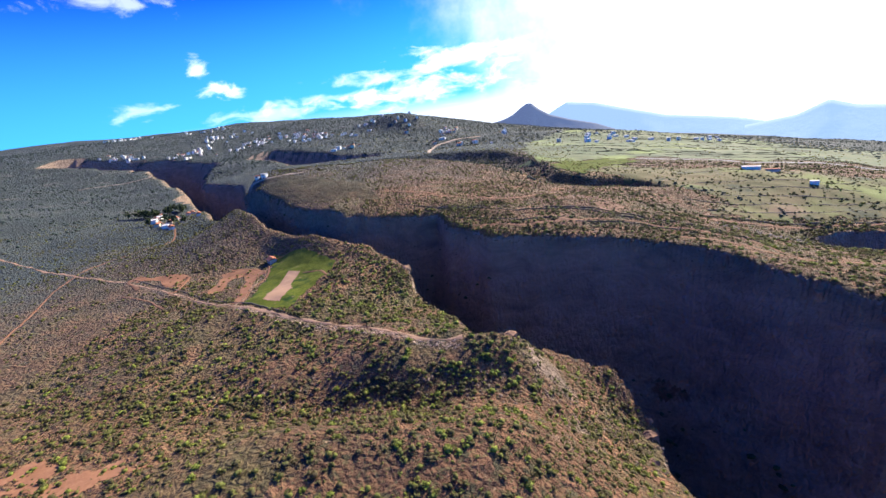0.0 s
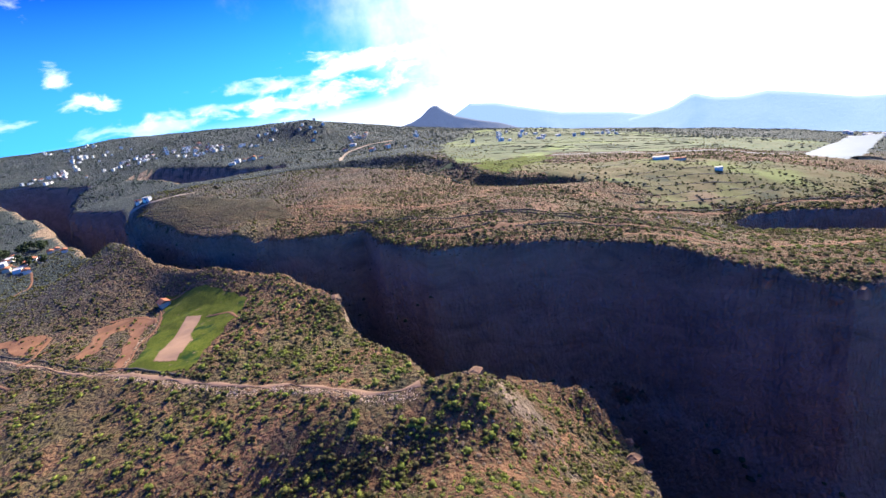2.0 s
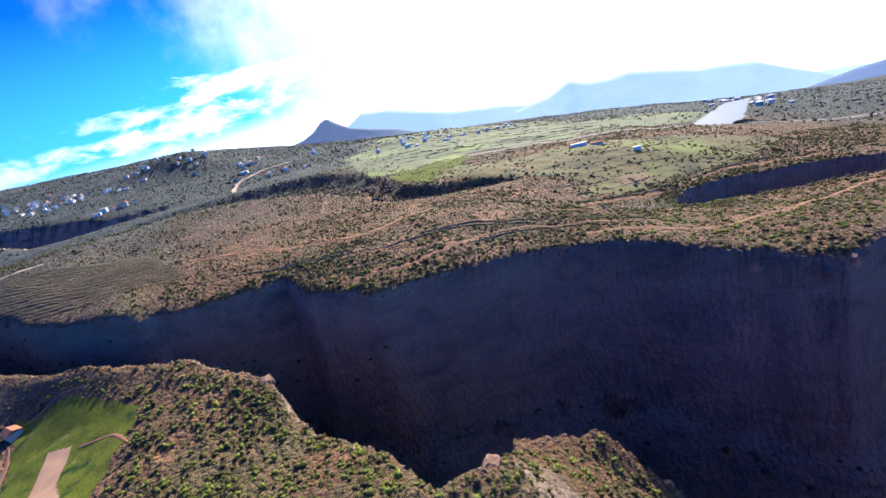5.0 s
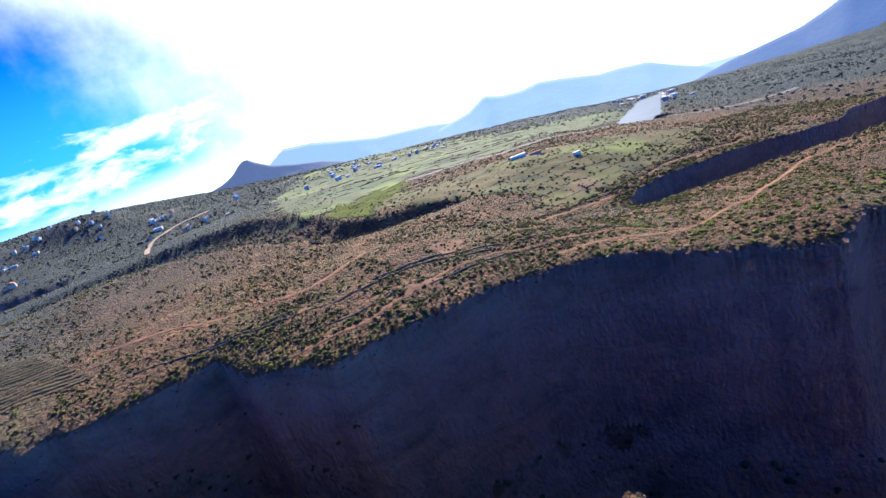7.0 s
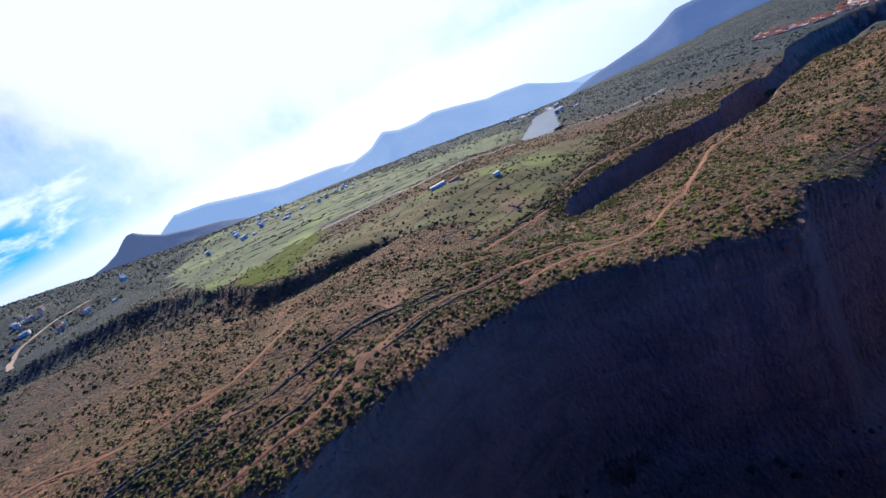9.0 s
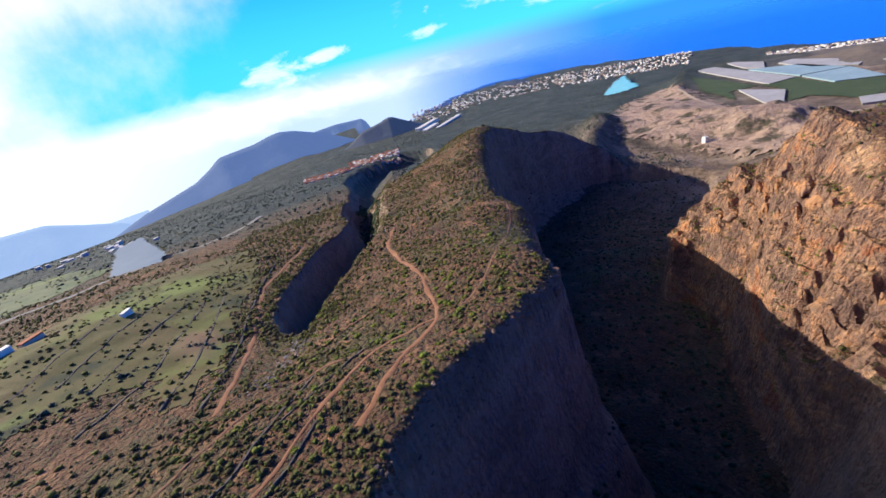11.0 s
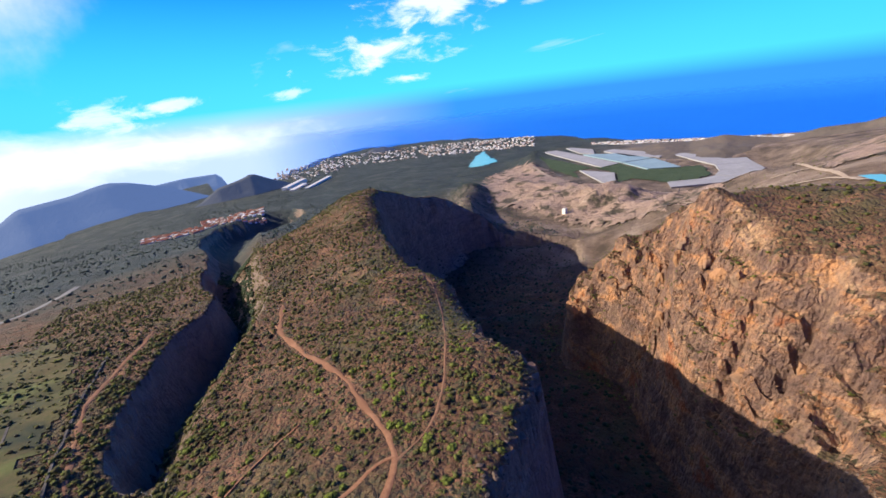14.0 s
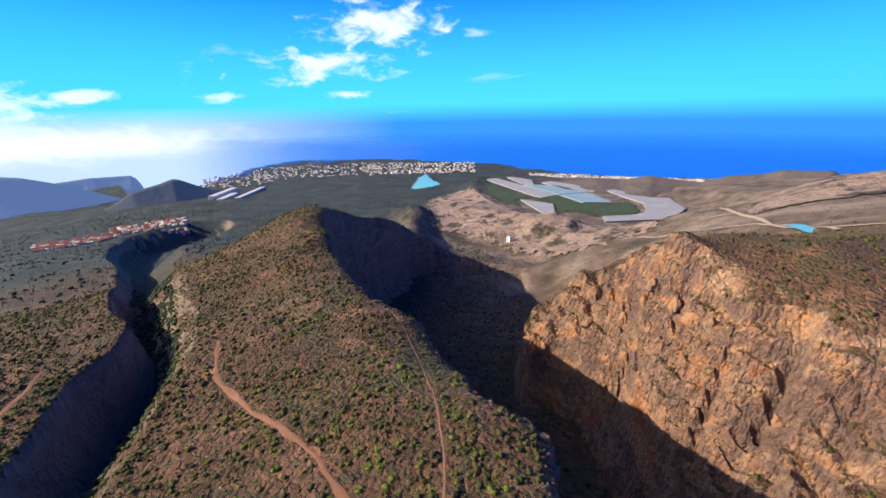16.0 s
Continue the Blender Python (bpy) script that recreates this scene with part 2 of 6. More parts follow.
    dim = node("ShaderNodeMapRange", {"Value": hue.outputs[0], "From Min": 0.0, "From Max": 0.45, "To Min": 0.42, "To Max": 0.0})
    ochre = mix_by(node, nt, dim.outputs[0], ochre, (0.11, 0.068, 0.052))
    lit = node("ShaderNodeMapRange", {"Value": hue.outputs[1], "From Min": 0.7, "From Max": 1.0, "To Max": 0.3})
    ochre = mix_by(node, nt, lit.outputs[0], ochre, (0.42, 0.255, 0.14))
    lava = node("ShaderNodeTexNoise", {"Vector": where, "Scale": 0.05, "Detail": 6.0, "Roughness": 0.7})
    lav = node("ShaderNodeMapRange", {"Value": lava.outputs["Fac"], "From Min": 0.49, "From Max": 0.56, "To Max": 0.72})
    ochre = mix_by(node, nt, lav.outputs[0], ochre, (0.14, 0.085, 0.07))
    red = node("ShaderNodeMapRange", {"Value": lava.outputs["Fac"], "From Min": 0.41, "From Max": 0.34, "To Max": 0.75})
    ochre = mix_by(node, nt, red.outputs[0], ochre, (0.34, 0.10, 0.035))
    grit = node("ShaderNodeTexNoise", {"Vector": where, "Scale": 0.5, "Detail": 7.0, "Roughness": 0.75})
    shade = node("ShaderNodeMapRange", {"Value": grit.outputs["Fac"], "From Min": 0.48, "From Max": 0.36, "To Max": 0.55})
    ochre = mix_by(node, nt, shade.outputs[0], ochre, (0.06, 0.038, 0.028))
    pale = node("ShaderNodeMapRange", {"Value": grit.outputs["Fac"], "From Min": 0.60, "From Max": 0.74, "To Max": 0.4})
    ochre = mix_by(node, nt, pale.outputs[0], ochre, (0.44, 0.27, 0.15))
    chips = node("ShaderNodeTexNoise", {"Vector": where, "Scale": 1.7, "Detail": 5.0, "Roughness": 0.8})
    ck = node("ShaderNodeMapRange", {"Value": chips.outputs["Fac"], "From Min": 0.47, "From Max": 0.38, "To Max": 0.4})
    ochre = mix_by(node, nt, ck.outputs[0], ochre, (0.075, 0.048, 0.036))
    # green and grey plants in the hollows of the wall
    moss = node("ShaderNodeTexNoise", {"Vector": where, "Scale": 0.13, "Detail": 7.0, "Roughness": 0.75})
    mk = node("ShaderNodeMapRange", {"Value": moss.outputs["Fac"], "From Min": 0.60, "From Max": 0.68, "To Max": 0.7})
    ochre = mix_by(node, nt, mk.outputs[0], ochre, (0.075, 0.07, 0.032))
    rough_rock = node("ShaderNodeTexNoise", {"Vector": where, "Scale": 0.28, "Detail": 8.0, "Roughness": 0.7, "Distortion": 0.5})
    far_up = node("ShaderNodeMath", {0: rough_rock.outputs["Fac"], 1: 5.0}, operation="MULTIPLY")
    edge = node("ShaderNodeMath", {0: blocks.outputs["Distance"], 1: -3.2, 2: far_up.outputs[0]}, operation="MULTIPLY_ADD")
    height_of = node("ShaderNodeMath", {0: relief, 1: edge.outputs[0]}, operation="ADD").outputs[0]
    offset = node("ShaderNodeVectorMath", {0: where, 1: (135.0, -45.0, -90.0)}, operation="SUBTRACT")
    span = node("ShaderNodeVectorMath", {0: offset.outputs[0]}, operation="LENGTH")
    basaltic = node("ShaderNodeMapRange", {"Value": span.outputs["Value"], "From Min": 95.0, "From Max": 130.0})
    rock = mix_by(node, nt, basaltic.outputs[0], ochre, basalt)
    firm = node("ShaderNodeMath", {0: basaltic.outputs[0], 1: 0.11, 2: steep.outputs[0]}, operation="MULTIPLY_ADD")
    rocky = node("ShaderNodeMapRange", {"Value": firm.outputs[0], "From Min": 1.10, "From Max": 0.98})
    # the soil is red on the mesa, browner on the near slopes, and greener out on the plains, where blue haze is painted
    # into the colour too
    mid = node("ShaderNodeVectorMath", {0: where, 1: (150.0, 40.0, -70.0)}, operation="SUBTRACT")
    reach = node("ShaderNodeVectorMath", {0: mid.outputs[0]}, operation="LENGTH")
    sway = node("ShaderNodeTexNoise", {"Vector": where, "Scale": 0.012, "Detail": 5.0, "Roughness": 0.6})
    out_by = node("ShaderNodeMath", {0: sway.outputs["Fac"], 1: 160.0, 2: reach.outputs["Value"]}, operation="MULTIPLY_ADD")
    brown = node("ShaderNodeMapRange", {"Value": out_by.outputs[0], "From Min": 230.0, "From Max": 330.0, "To Max": 0.28})
    col = mix_by(node, nt, brown.outputs[0], col, ramp(node, wob.outputs["Fac"], [(0.35, (0.105, 0.062, 0.028)), (0.5, (0.18, 0.105, 0.048)), (0.65, (0.27, 0.155, 0.075))]))
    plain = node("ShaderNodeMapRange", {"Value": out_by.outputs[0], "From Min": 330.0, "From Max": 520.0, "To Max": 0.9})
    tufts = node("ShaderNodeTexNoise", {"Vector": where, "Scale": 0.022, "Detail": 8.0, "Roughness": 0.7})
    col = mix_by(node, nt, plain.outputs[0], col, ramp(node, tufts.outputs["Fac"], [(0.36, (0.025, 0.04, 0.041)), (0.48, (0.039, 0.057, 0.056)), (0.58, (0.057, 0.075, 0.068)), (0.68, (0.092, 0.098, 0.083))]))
    # dry tan slopes on the seaward side
    xyz = node("ShaderNodeSeparateXYZ", {"Vector": where})
    ends = node("ShaderNodeMath", {0: sway.outputs["Fac"], 1: 140.0, 2: xyz.outputs["Y"]}, operation="MULTIPLY_ADD")
    dry = node("ShaderNodeMapRange", {"Value": ends.outputs[0], "From Min": -70.0, "From Max": -170.0})
    west = node("ShaderNodeMapRange", {"Value": xyz.outputs["X"], "From Min": 760.0, "From Max": 460.0, "To Max": 0.8})
    dry2 = node("ShaderNodeMath", {0: dry.outputs[0], 1: west.outputs[0]}, operation="MULTIPLY")
    col = mix_by(node, nt, dry2.outputs[0], col, ramp(node, tufts.outputs["Fac"], [(0.36, (0.095, 0.07, 0.048)), (0.46, (0.18, 0.122, 0.084)), (0.54, (0.27, 0.185, 0.13)), (0.64, (0.39, 0.285, 0.205))]))
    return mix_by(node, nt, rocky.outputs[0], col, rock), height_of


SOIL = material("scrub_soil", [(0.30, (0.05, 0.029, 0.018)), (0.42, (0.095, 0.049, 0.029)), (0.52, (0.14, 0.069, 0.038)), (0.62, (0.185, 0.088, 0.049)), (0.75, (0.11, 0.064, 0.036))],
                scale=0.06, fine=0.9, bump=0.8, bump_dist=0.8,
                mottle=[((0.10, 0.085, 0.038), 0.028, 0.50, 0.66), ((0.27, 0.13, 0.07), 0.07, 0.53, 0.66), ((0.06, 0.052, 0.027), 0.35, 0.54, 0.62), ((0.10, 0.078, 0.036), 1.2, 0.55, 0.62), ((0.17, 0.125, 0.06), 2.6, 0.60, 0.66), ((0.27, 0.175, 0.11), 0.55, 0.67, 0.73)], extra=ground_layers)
SEA = material("sea_water", [(0.3, (0.008, 0.10, 0.50)), (0.7, (0.012, 0.13, 0.58))], scale=0.003, fine=0.05, rough=0.35, bump=0.15, bump_dist=0.5, spec=0.3)


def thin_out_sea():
    """Haze over the far sea, put into its material: it turns clear and lets the pale air behind show through, more and
    more with distance and towards the headlands.
    """
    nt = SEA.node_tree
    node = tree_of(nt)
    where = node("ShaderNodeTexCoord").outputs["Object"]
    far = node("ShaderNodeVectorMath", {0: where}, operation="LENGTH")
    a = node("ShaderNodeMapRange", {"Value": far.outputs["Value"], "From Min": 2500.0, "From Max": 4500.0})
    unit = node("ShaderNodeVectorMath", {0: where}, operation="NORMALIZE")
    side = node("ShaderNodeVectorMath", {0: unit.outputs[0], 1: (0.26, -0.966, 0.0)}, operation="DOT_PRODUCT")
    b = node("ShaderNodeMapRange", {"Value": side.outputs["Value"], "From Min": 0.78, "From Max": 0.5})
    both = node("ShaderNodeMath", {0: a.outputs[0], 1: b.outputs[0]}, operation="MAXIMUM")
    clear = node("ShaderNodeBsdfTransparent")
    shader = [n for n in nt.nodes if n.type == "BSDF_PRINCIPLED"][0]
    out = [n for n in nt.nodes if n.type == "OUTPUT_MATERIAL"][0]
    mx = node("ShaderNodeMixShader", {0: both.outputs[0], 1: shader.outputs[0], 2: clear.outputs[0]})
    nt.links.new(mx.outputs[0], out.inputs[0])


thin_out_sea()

# ---------------------------------------------------------------- land
SEA_Z = -243.0
# heights of the plateaus and plains: x, y, z
NEAR_SIDE = [(-62, 175, -62), (-69, 147, -61), (-88, 213, -67), (13, 99, -60), (-26, 157, -61), (52, 93, -93), (46, 99, -89), (42, 107, -83), (26, 111, -76), (20, 103, -67),
             (-16, 95, -60), (-45, 100, -61.5), (-30, 98.5, -61), (-4, 97, -60.5), (-44, 83, -65), (-30, 82, -65.3), (-16, 81, -65.6), (-3, 81, -66), (10, 82, -67), (-60, 88, -64.5), (-38.5, 71, -58.4), (-14, 70, -59), (8.8, 71, -62.6), (-27, 71, -58.6), (-52, 104, -62), (-101, 159, -67), (-8, 147, -63), (1, 130, -66), (-113, 94, -64), (-80, 85, -62.5), (32, 76, -82),
             (-113, 74, -58), (-60, 62, -58), (-20, 60, -58.5), (8, 58, -62), (34, 55, -80)]
NEAR_OUTER = [(-160, 330, -72), (-250, 440, -76), (-190, 230, -64), (-320, 290, -56), (-420, 380, -40), (0, 0, -70), (-200, 60, -54), (40, 25, -98), (-100, -80, -60), (-420, 0, -30),
              (-420, 560, -62), (-560, 620, -45), (-700, 560, -10)]
MESA = [(-125, 300, -43), (-60, 226, -49), (2, 195, -54), (20, 175, -56), (66, 215, -54), (66, 249, -57), (112, 98, -64), (120, 127, -66.5), (135, 125, -68),
        (60, 165, -58.5), (160, 117, -70), (147, 143, -73), (152, 158, -76), (190, 62, -75), (215, 115, -80), (190, 145, -80), (212, 65, -76), (238, 55, -79), (273, 41, -82), (318, 19, -80), (360, 0, -78), (396, -24, -82),
        (280, 85, -92), (-140, 345, -40), (-60, 312, -46), (100, 146, -62), (392, 10, -85), (350, 48, -92), (425, -12, -90), (410, 40, -100)]
PLAIN = [(195, 250, -66), (210, 222, -71), (121, 286, -62), (121, 331, -62), (330, 265, -90), (180, 190, -74), (260, 190, -82), (350, 180, -100),
         (450, 120, -125), (40, 330, -52), (60, 430, -52), (160, 420, -66), (520, 300, -124), (560, 60, -132), (700, 200, -155)]
FAR_LAND = [(0, 640, -67), (-108, 673, -52), (-300, 900, -30), (-700, 900, 0), (-1100, 1100, 16), (-500, 1350, 6), (-60, 1300, -30), (280, 1300, -112),
            (700, 1100, -172), (1000, 900, -214), (1250, 600, -252), (1250, 250, -240), (1300, 0, -228), (-60, 1000, -34), (300, 700, -82), (600, 600, -141), (900, 350, -184), (1080, 420, -226), (1060, 180, -214),
            (400, 1000, -120)]
RIM_SUPPORT = [(117, 96, -63.5), (113, 113, -63), (104, 130, -62.5), (95, 147, -61.5), (126, 84, -65), (104, 104, -63), (110, 70, -74), (60, 135, -62),
               (85, 120, -62), (30, 150, -60)]
SPUR = [(408, -60, -97), (432, -105, -112), (444, -133, -123), (438, -183, -155), (408, -213, -177), (475, -100, -138), (495, -160, -165), (300, -40, -160), (340, -90, -182), (270, -515, -192), (342, -458, -188), (311, -470, -180), (259, -531, -190), (230, -560, -176)]
GORGE_SOUTH = [(182, -73, -102), (141, -31, -70), (118.5, -21.5, -70), (103.5, -8, -76), (145, -29, -106), (146, -22, -126), (104, 3, -105), (108, 9, -126), (87.6, -2.4, -86),
               (80, -5, -76), (99.5, -20, -67), (77, 8, -102), (117, -38, -62), (90, -23, -66), (91, -51, -57), (135, -45, -66), (127, -56, -62), (142, -76, -75), (105, -66, -60), (172, -36, -128), (200, -38, -136), (205, -60, -122), (155, -58, -76),
               (60, 30, -100), (50, -10, -76), (60, -60, -57), (110, -90, -68), (150, -100, -84), (0, -150, -52), (100, -150, -84)]
SEAWARD = [(385, -324, -188), (414, -212, -186), (385, -390, -165), (226, -379, -127), (414, -408, -167), (212, -80, -128), (228, -72, -152), (250, -105, -172), (262, -62, -168), (300, -130, -182),
           (330, -80, -182), (228, -130, -164), (250, -160, -176), (300, -210, -186), (340, -270, -188), (190, -110, -104), (190, -170, -122), (150, -250, -104), (260, -270, -150),
           (650, -250, -190), (420, -520, -180), (520, -480, -184), (600, -640, -198), (420, -760, -194), (700, -780, -206), (120, -420, -92),
           (40, -500, -84)]
SEAWARD_OUTER = [(290, -420, -170), (240, -330, -144), (268, -470, -176), (335, -505, -194), (262, -560, -190), (280, -640, -196), (200, -700, -150), (20, -760, -112), (900, -400, -205), (1000, -700, -213), (510, -60, -150), (540, -150, -180), (470, 40, -125)]
COAST = [(1250, -600, -222), (1000, -1150, -236), (1500, -700, -238), (600, -1250, -234), (250, -1150, -190), (0, -1200, -150), (-200, -1000, -70), (300, -1500, -236),
         (1900, -600, -240), (1750, -900, -238.5), (1550, -1150, -239.5), (1300, -1280, -240), (1560, -1560, -264), (700, -1650, -262), (200, -1900, -262), (2300, -300, -280), (-300, -1900, -240), (1750, -150, -266), (1950, -380, -260), (1650, -400, -239), (2150, 100, -280), (1750, 150, -262)]


# the land drops away beyond the last ridges, so that their crests make the skyline
OUTER = [(r * math.sin(a), r * math.cos(a), z) for a, r, z in [(-1.2, 2600, 20), (-0.75, 2600, 20), (-0.35, 2400, -40), (0.0, 2300, -160), (0.3, 1900, -260), (0.6, 1800, -300), (0.9, 1750, -310),
                                                           (1.2, 1750, -310), (1.5, 1800, -290), (1.9, 2700, -290), (2.3, 3000, -300), (2.8, 3000, -300), (3.3, 2800, -280), (4.0, 2500, -60), (4.6, 2500, 0)]]
OUTER += [(4200 * math.sin(a), 4200 * math.cos(a), -950 if 0.0 <= a < 3.4 else -100) for a in [i * 0.45 - 1.2 for i in range(14)]]
ANCHORS = np.array(NEAR_SIDE + NEAR_OUTER + MESA + PLAIN + FAR_LAND + RIM_SUPPORT + SPUR + GORGE_SOUTH + SEAWARD + SEAWARD_OUTER + COAST + OUTER, float)


def kernel(r2):
    return np.sqrt(r2 + 60.0)


def solve_land():
    d = ((ANCHORS[:, None, :2] - ANCHORS[None, :, :2]) ** 2).sum(-1)
    k = kernel(d) - np.eye(len(ANCHORS)) * 0.5
    one = np.ones((len(ANCHORS), 1))
    m = np.block([[k, one], [one.T, np.zeros((1, 1))]])
    return np.linalg.solve(m, np.r_[ANCHORS[:, 2], 0])


LAND = solve_land()


def land(x, y):
    z = np.full(x.shape, LAND[-1])
    for (ax, ay, _), w in zip(ANCHORS, LAND[:-1]):
        z += w * kernel((x - ax) ** 2 + (y - ay) ** 2)
    return z


def lattice(ix, iy, seed):
    h = (ix.astype(np.int64) * 374761393 + iy.astype(np.int64) * 668265263 + seed * 1442695041) & 0xFFFFFFFF
    h = ((h ^ (h >> 13)) * 1274126177) & 0xFFFFFFFF
    return ((h ^ (h >> 16)) & 0xFFFF) / 65535.0


def value_noise(x, y, seed):
    ix, iy = np.floor(x), np.floor(y)
    u, v = x - ix, y - iy
    u, v = u * u * (3 - 2 * u), v * v * (3 - 2 * v)
    ix, iy = ix.astype(np.int64), iy.astype(np.int64)
    a, b = lattice(ix, iy, seed), lattice(ix + 1, iy, seed)
    c, d = lattice(ix, iy + 1, seed), lattice(ix + 1, iy + 1, seed)
    return (a * (1 - u) + b * u) * (1 - v) + (c * (1 - u) + d * u) * v


def fbm(x, y, size, octaves, seed, ridged=False):
    """Noise about 0, within about -1 to 1, whose largest forms are that many metres across."""
    total, amp, norm = np.zeros(x.shape), 1.0, 0.0
    for o in range(octaves):
        n = value_noise(x / size + 17.3 * o, y / size - 9.1 * o, seed + o) * 2 - 1
        total += amp * ((1 - 2 * np.abs(n)) if ridged else n)
        norm += amp
        amp *= 0.5
        size *= 0.47
    return total / norm * 1.6


def inside(x, y, poly):
    """Distance to the outline of a polygon, positive within."""
    p = np.array(poly, float)
    best = np.full(x.shape, 1e18)
    odd = np.zeros(x.shape, bool)
    for (x0, y0), (x1, y1) in zip(p, np.roll(p, -1, 0)):
        dx, dy = x1 - x0, y1 - y0
        t = np.clip(((x - x0) * dx + (y - y0) * dy) / (dx * dx + dy * dy), 0, 1)
        best = np.minimum(best, (x - x0 - t * dx) ** 2 + (y - y0 - t * dy) ** 2)
        cross = (y0 > y) != (y1 > y)
        odd ^= cross & (x < dx * (y - y0) / (dy if dy else 1e-9) + x0)
    return np.where(odd, 1, -1) * np.sqrt(best)


def line_distance(x, y, pts):
    best = np.full(x.shape, 1e18)
    for (x0, y0), (x1, y1) in zip(pts[:-1], pts[1:]):
        dx, dy = x1 - x0, y1 - y0
        t = np.clip(((x - x0) * dx + (y - y0) * dy) / (dx * dx + dy * dy), 0, 1)
        best = np.minimum(best, (x - x0 - t * dx) ** 2 + (y - y0 - t * dy) ** 2)
    return np.sqrt(best)


MESA_RIM = [(-640, 800), (-560, 782), (-470, 772), (-345, 708), (-335, 660), (-325, 615), (-303, 566), (-266, 538), (-228, 512), (-192, 430), (-152, 350), (-124, 302), (-80, 250), (-54, 224), (-33, 211), (-2, 208), (3, 189), (20, 170),
            (48, 163), (62, 158), (73, 152), (82, 145), (90, 136), (97, 124), (104, 112), (116, 92.5), (134, 91), (149, 78), (186, 60), (212, 61), (273, 37), (318, 15), (358, -5), (392, -30), (410, -66), (424, -108), (432, -140), (426, -184), (396, -216), (362, -242)]
SOUTH_RIM = [(345, -242), (308, -202), (268, -150), (240, -100), (222, -62), (203, -38), (185, -46), (168, -36), (145, -18), (128, -6), (108, 12), (76, 30), (54, 54), (47, 78), (52, 95),
             (46, 109), (27, 114), (15, 102), (5, 103), (1, 121), (-9, 138), (-17, 163), (-33, 185), (-62, 209), (-101, 247), (-143, 300), (-186, 356), (-204, 385), (-266, 476), (-292, 496), (-302, 536), (-340, 582), (-407, 662),
             (-446, 712), (-520, 738), (-640, 752)]
GORGE = MESA_RIM + SOUTH_RIM
GULLY = [(157, 162), (170, 155.5), (186, 150), (203, 138), (232, 121), (257, 112), (290, 104), (330, 96), (380, 84), (440, 72), (500, 55), (600, 30), (690, -8), (790, -75), (850, -112), (925, -128), (940, -70), (930, -20),
         (862, 44), (722, 80), (620, 96), (510, 102), (440, 113), (380, 124), (335, 129), (292, 128), (262, 136), (246, 150), (222, 158), (192, 168), (172, 171), (160, 168)]
RAVINE = [(-95, 440), (-60, 400), (-24, 412), (5, 385), (19, 363), (47, 331), (62, 298), (66, 272), (87, 264), (110, 252), (124, 245), (134, 241), (130, 262), (102, 276),
          (88, 300), (88, 345), (74, 405), (46, 455), (10, 505), (-40, 525), (-95, 530)]
SIDE_GULLY = [(-310, 738), (-273, 772), (-182, 688), (-140, 640), (-70, 600), (-60, 584), (-150, 600), (-200, 628), (-244, 688)]
CALDERA = [(805, -725), (820, -798), (727, -909), (535, -870), (412, -800), (340, -800), (285, -717), (280, -600), (345, -520), (434, -490), (537, -505), (690, -590)]
CALDERA_Z = -195.0


CRAGS = [(70, 20), (100, 14), (140, -18), (205, -38), (245, -62), (215, -96), (172, -66), (146, -34), (122, -16), (100, -6), (78, 4)]


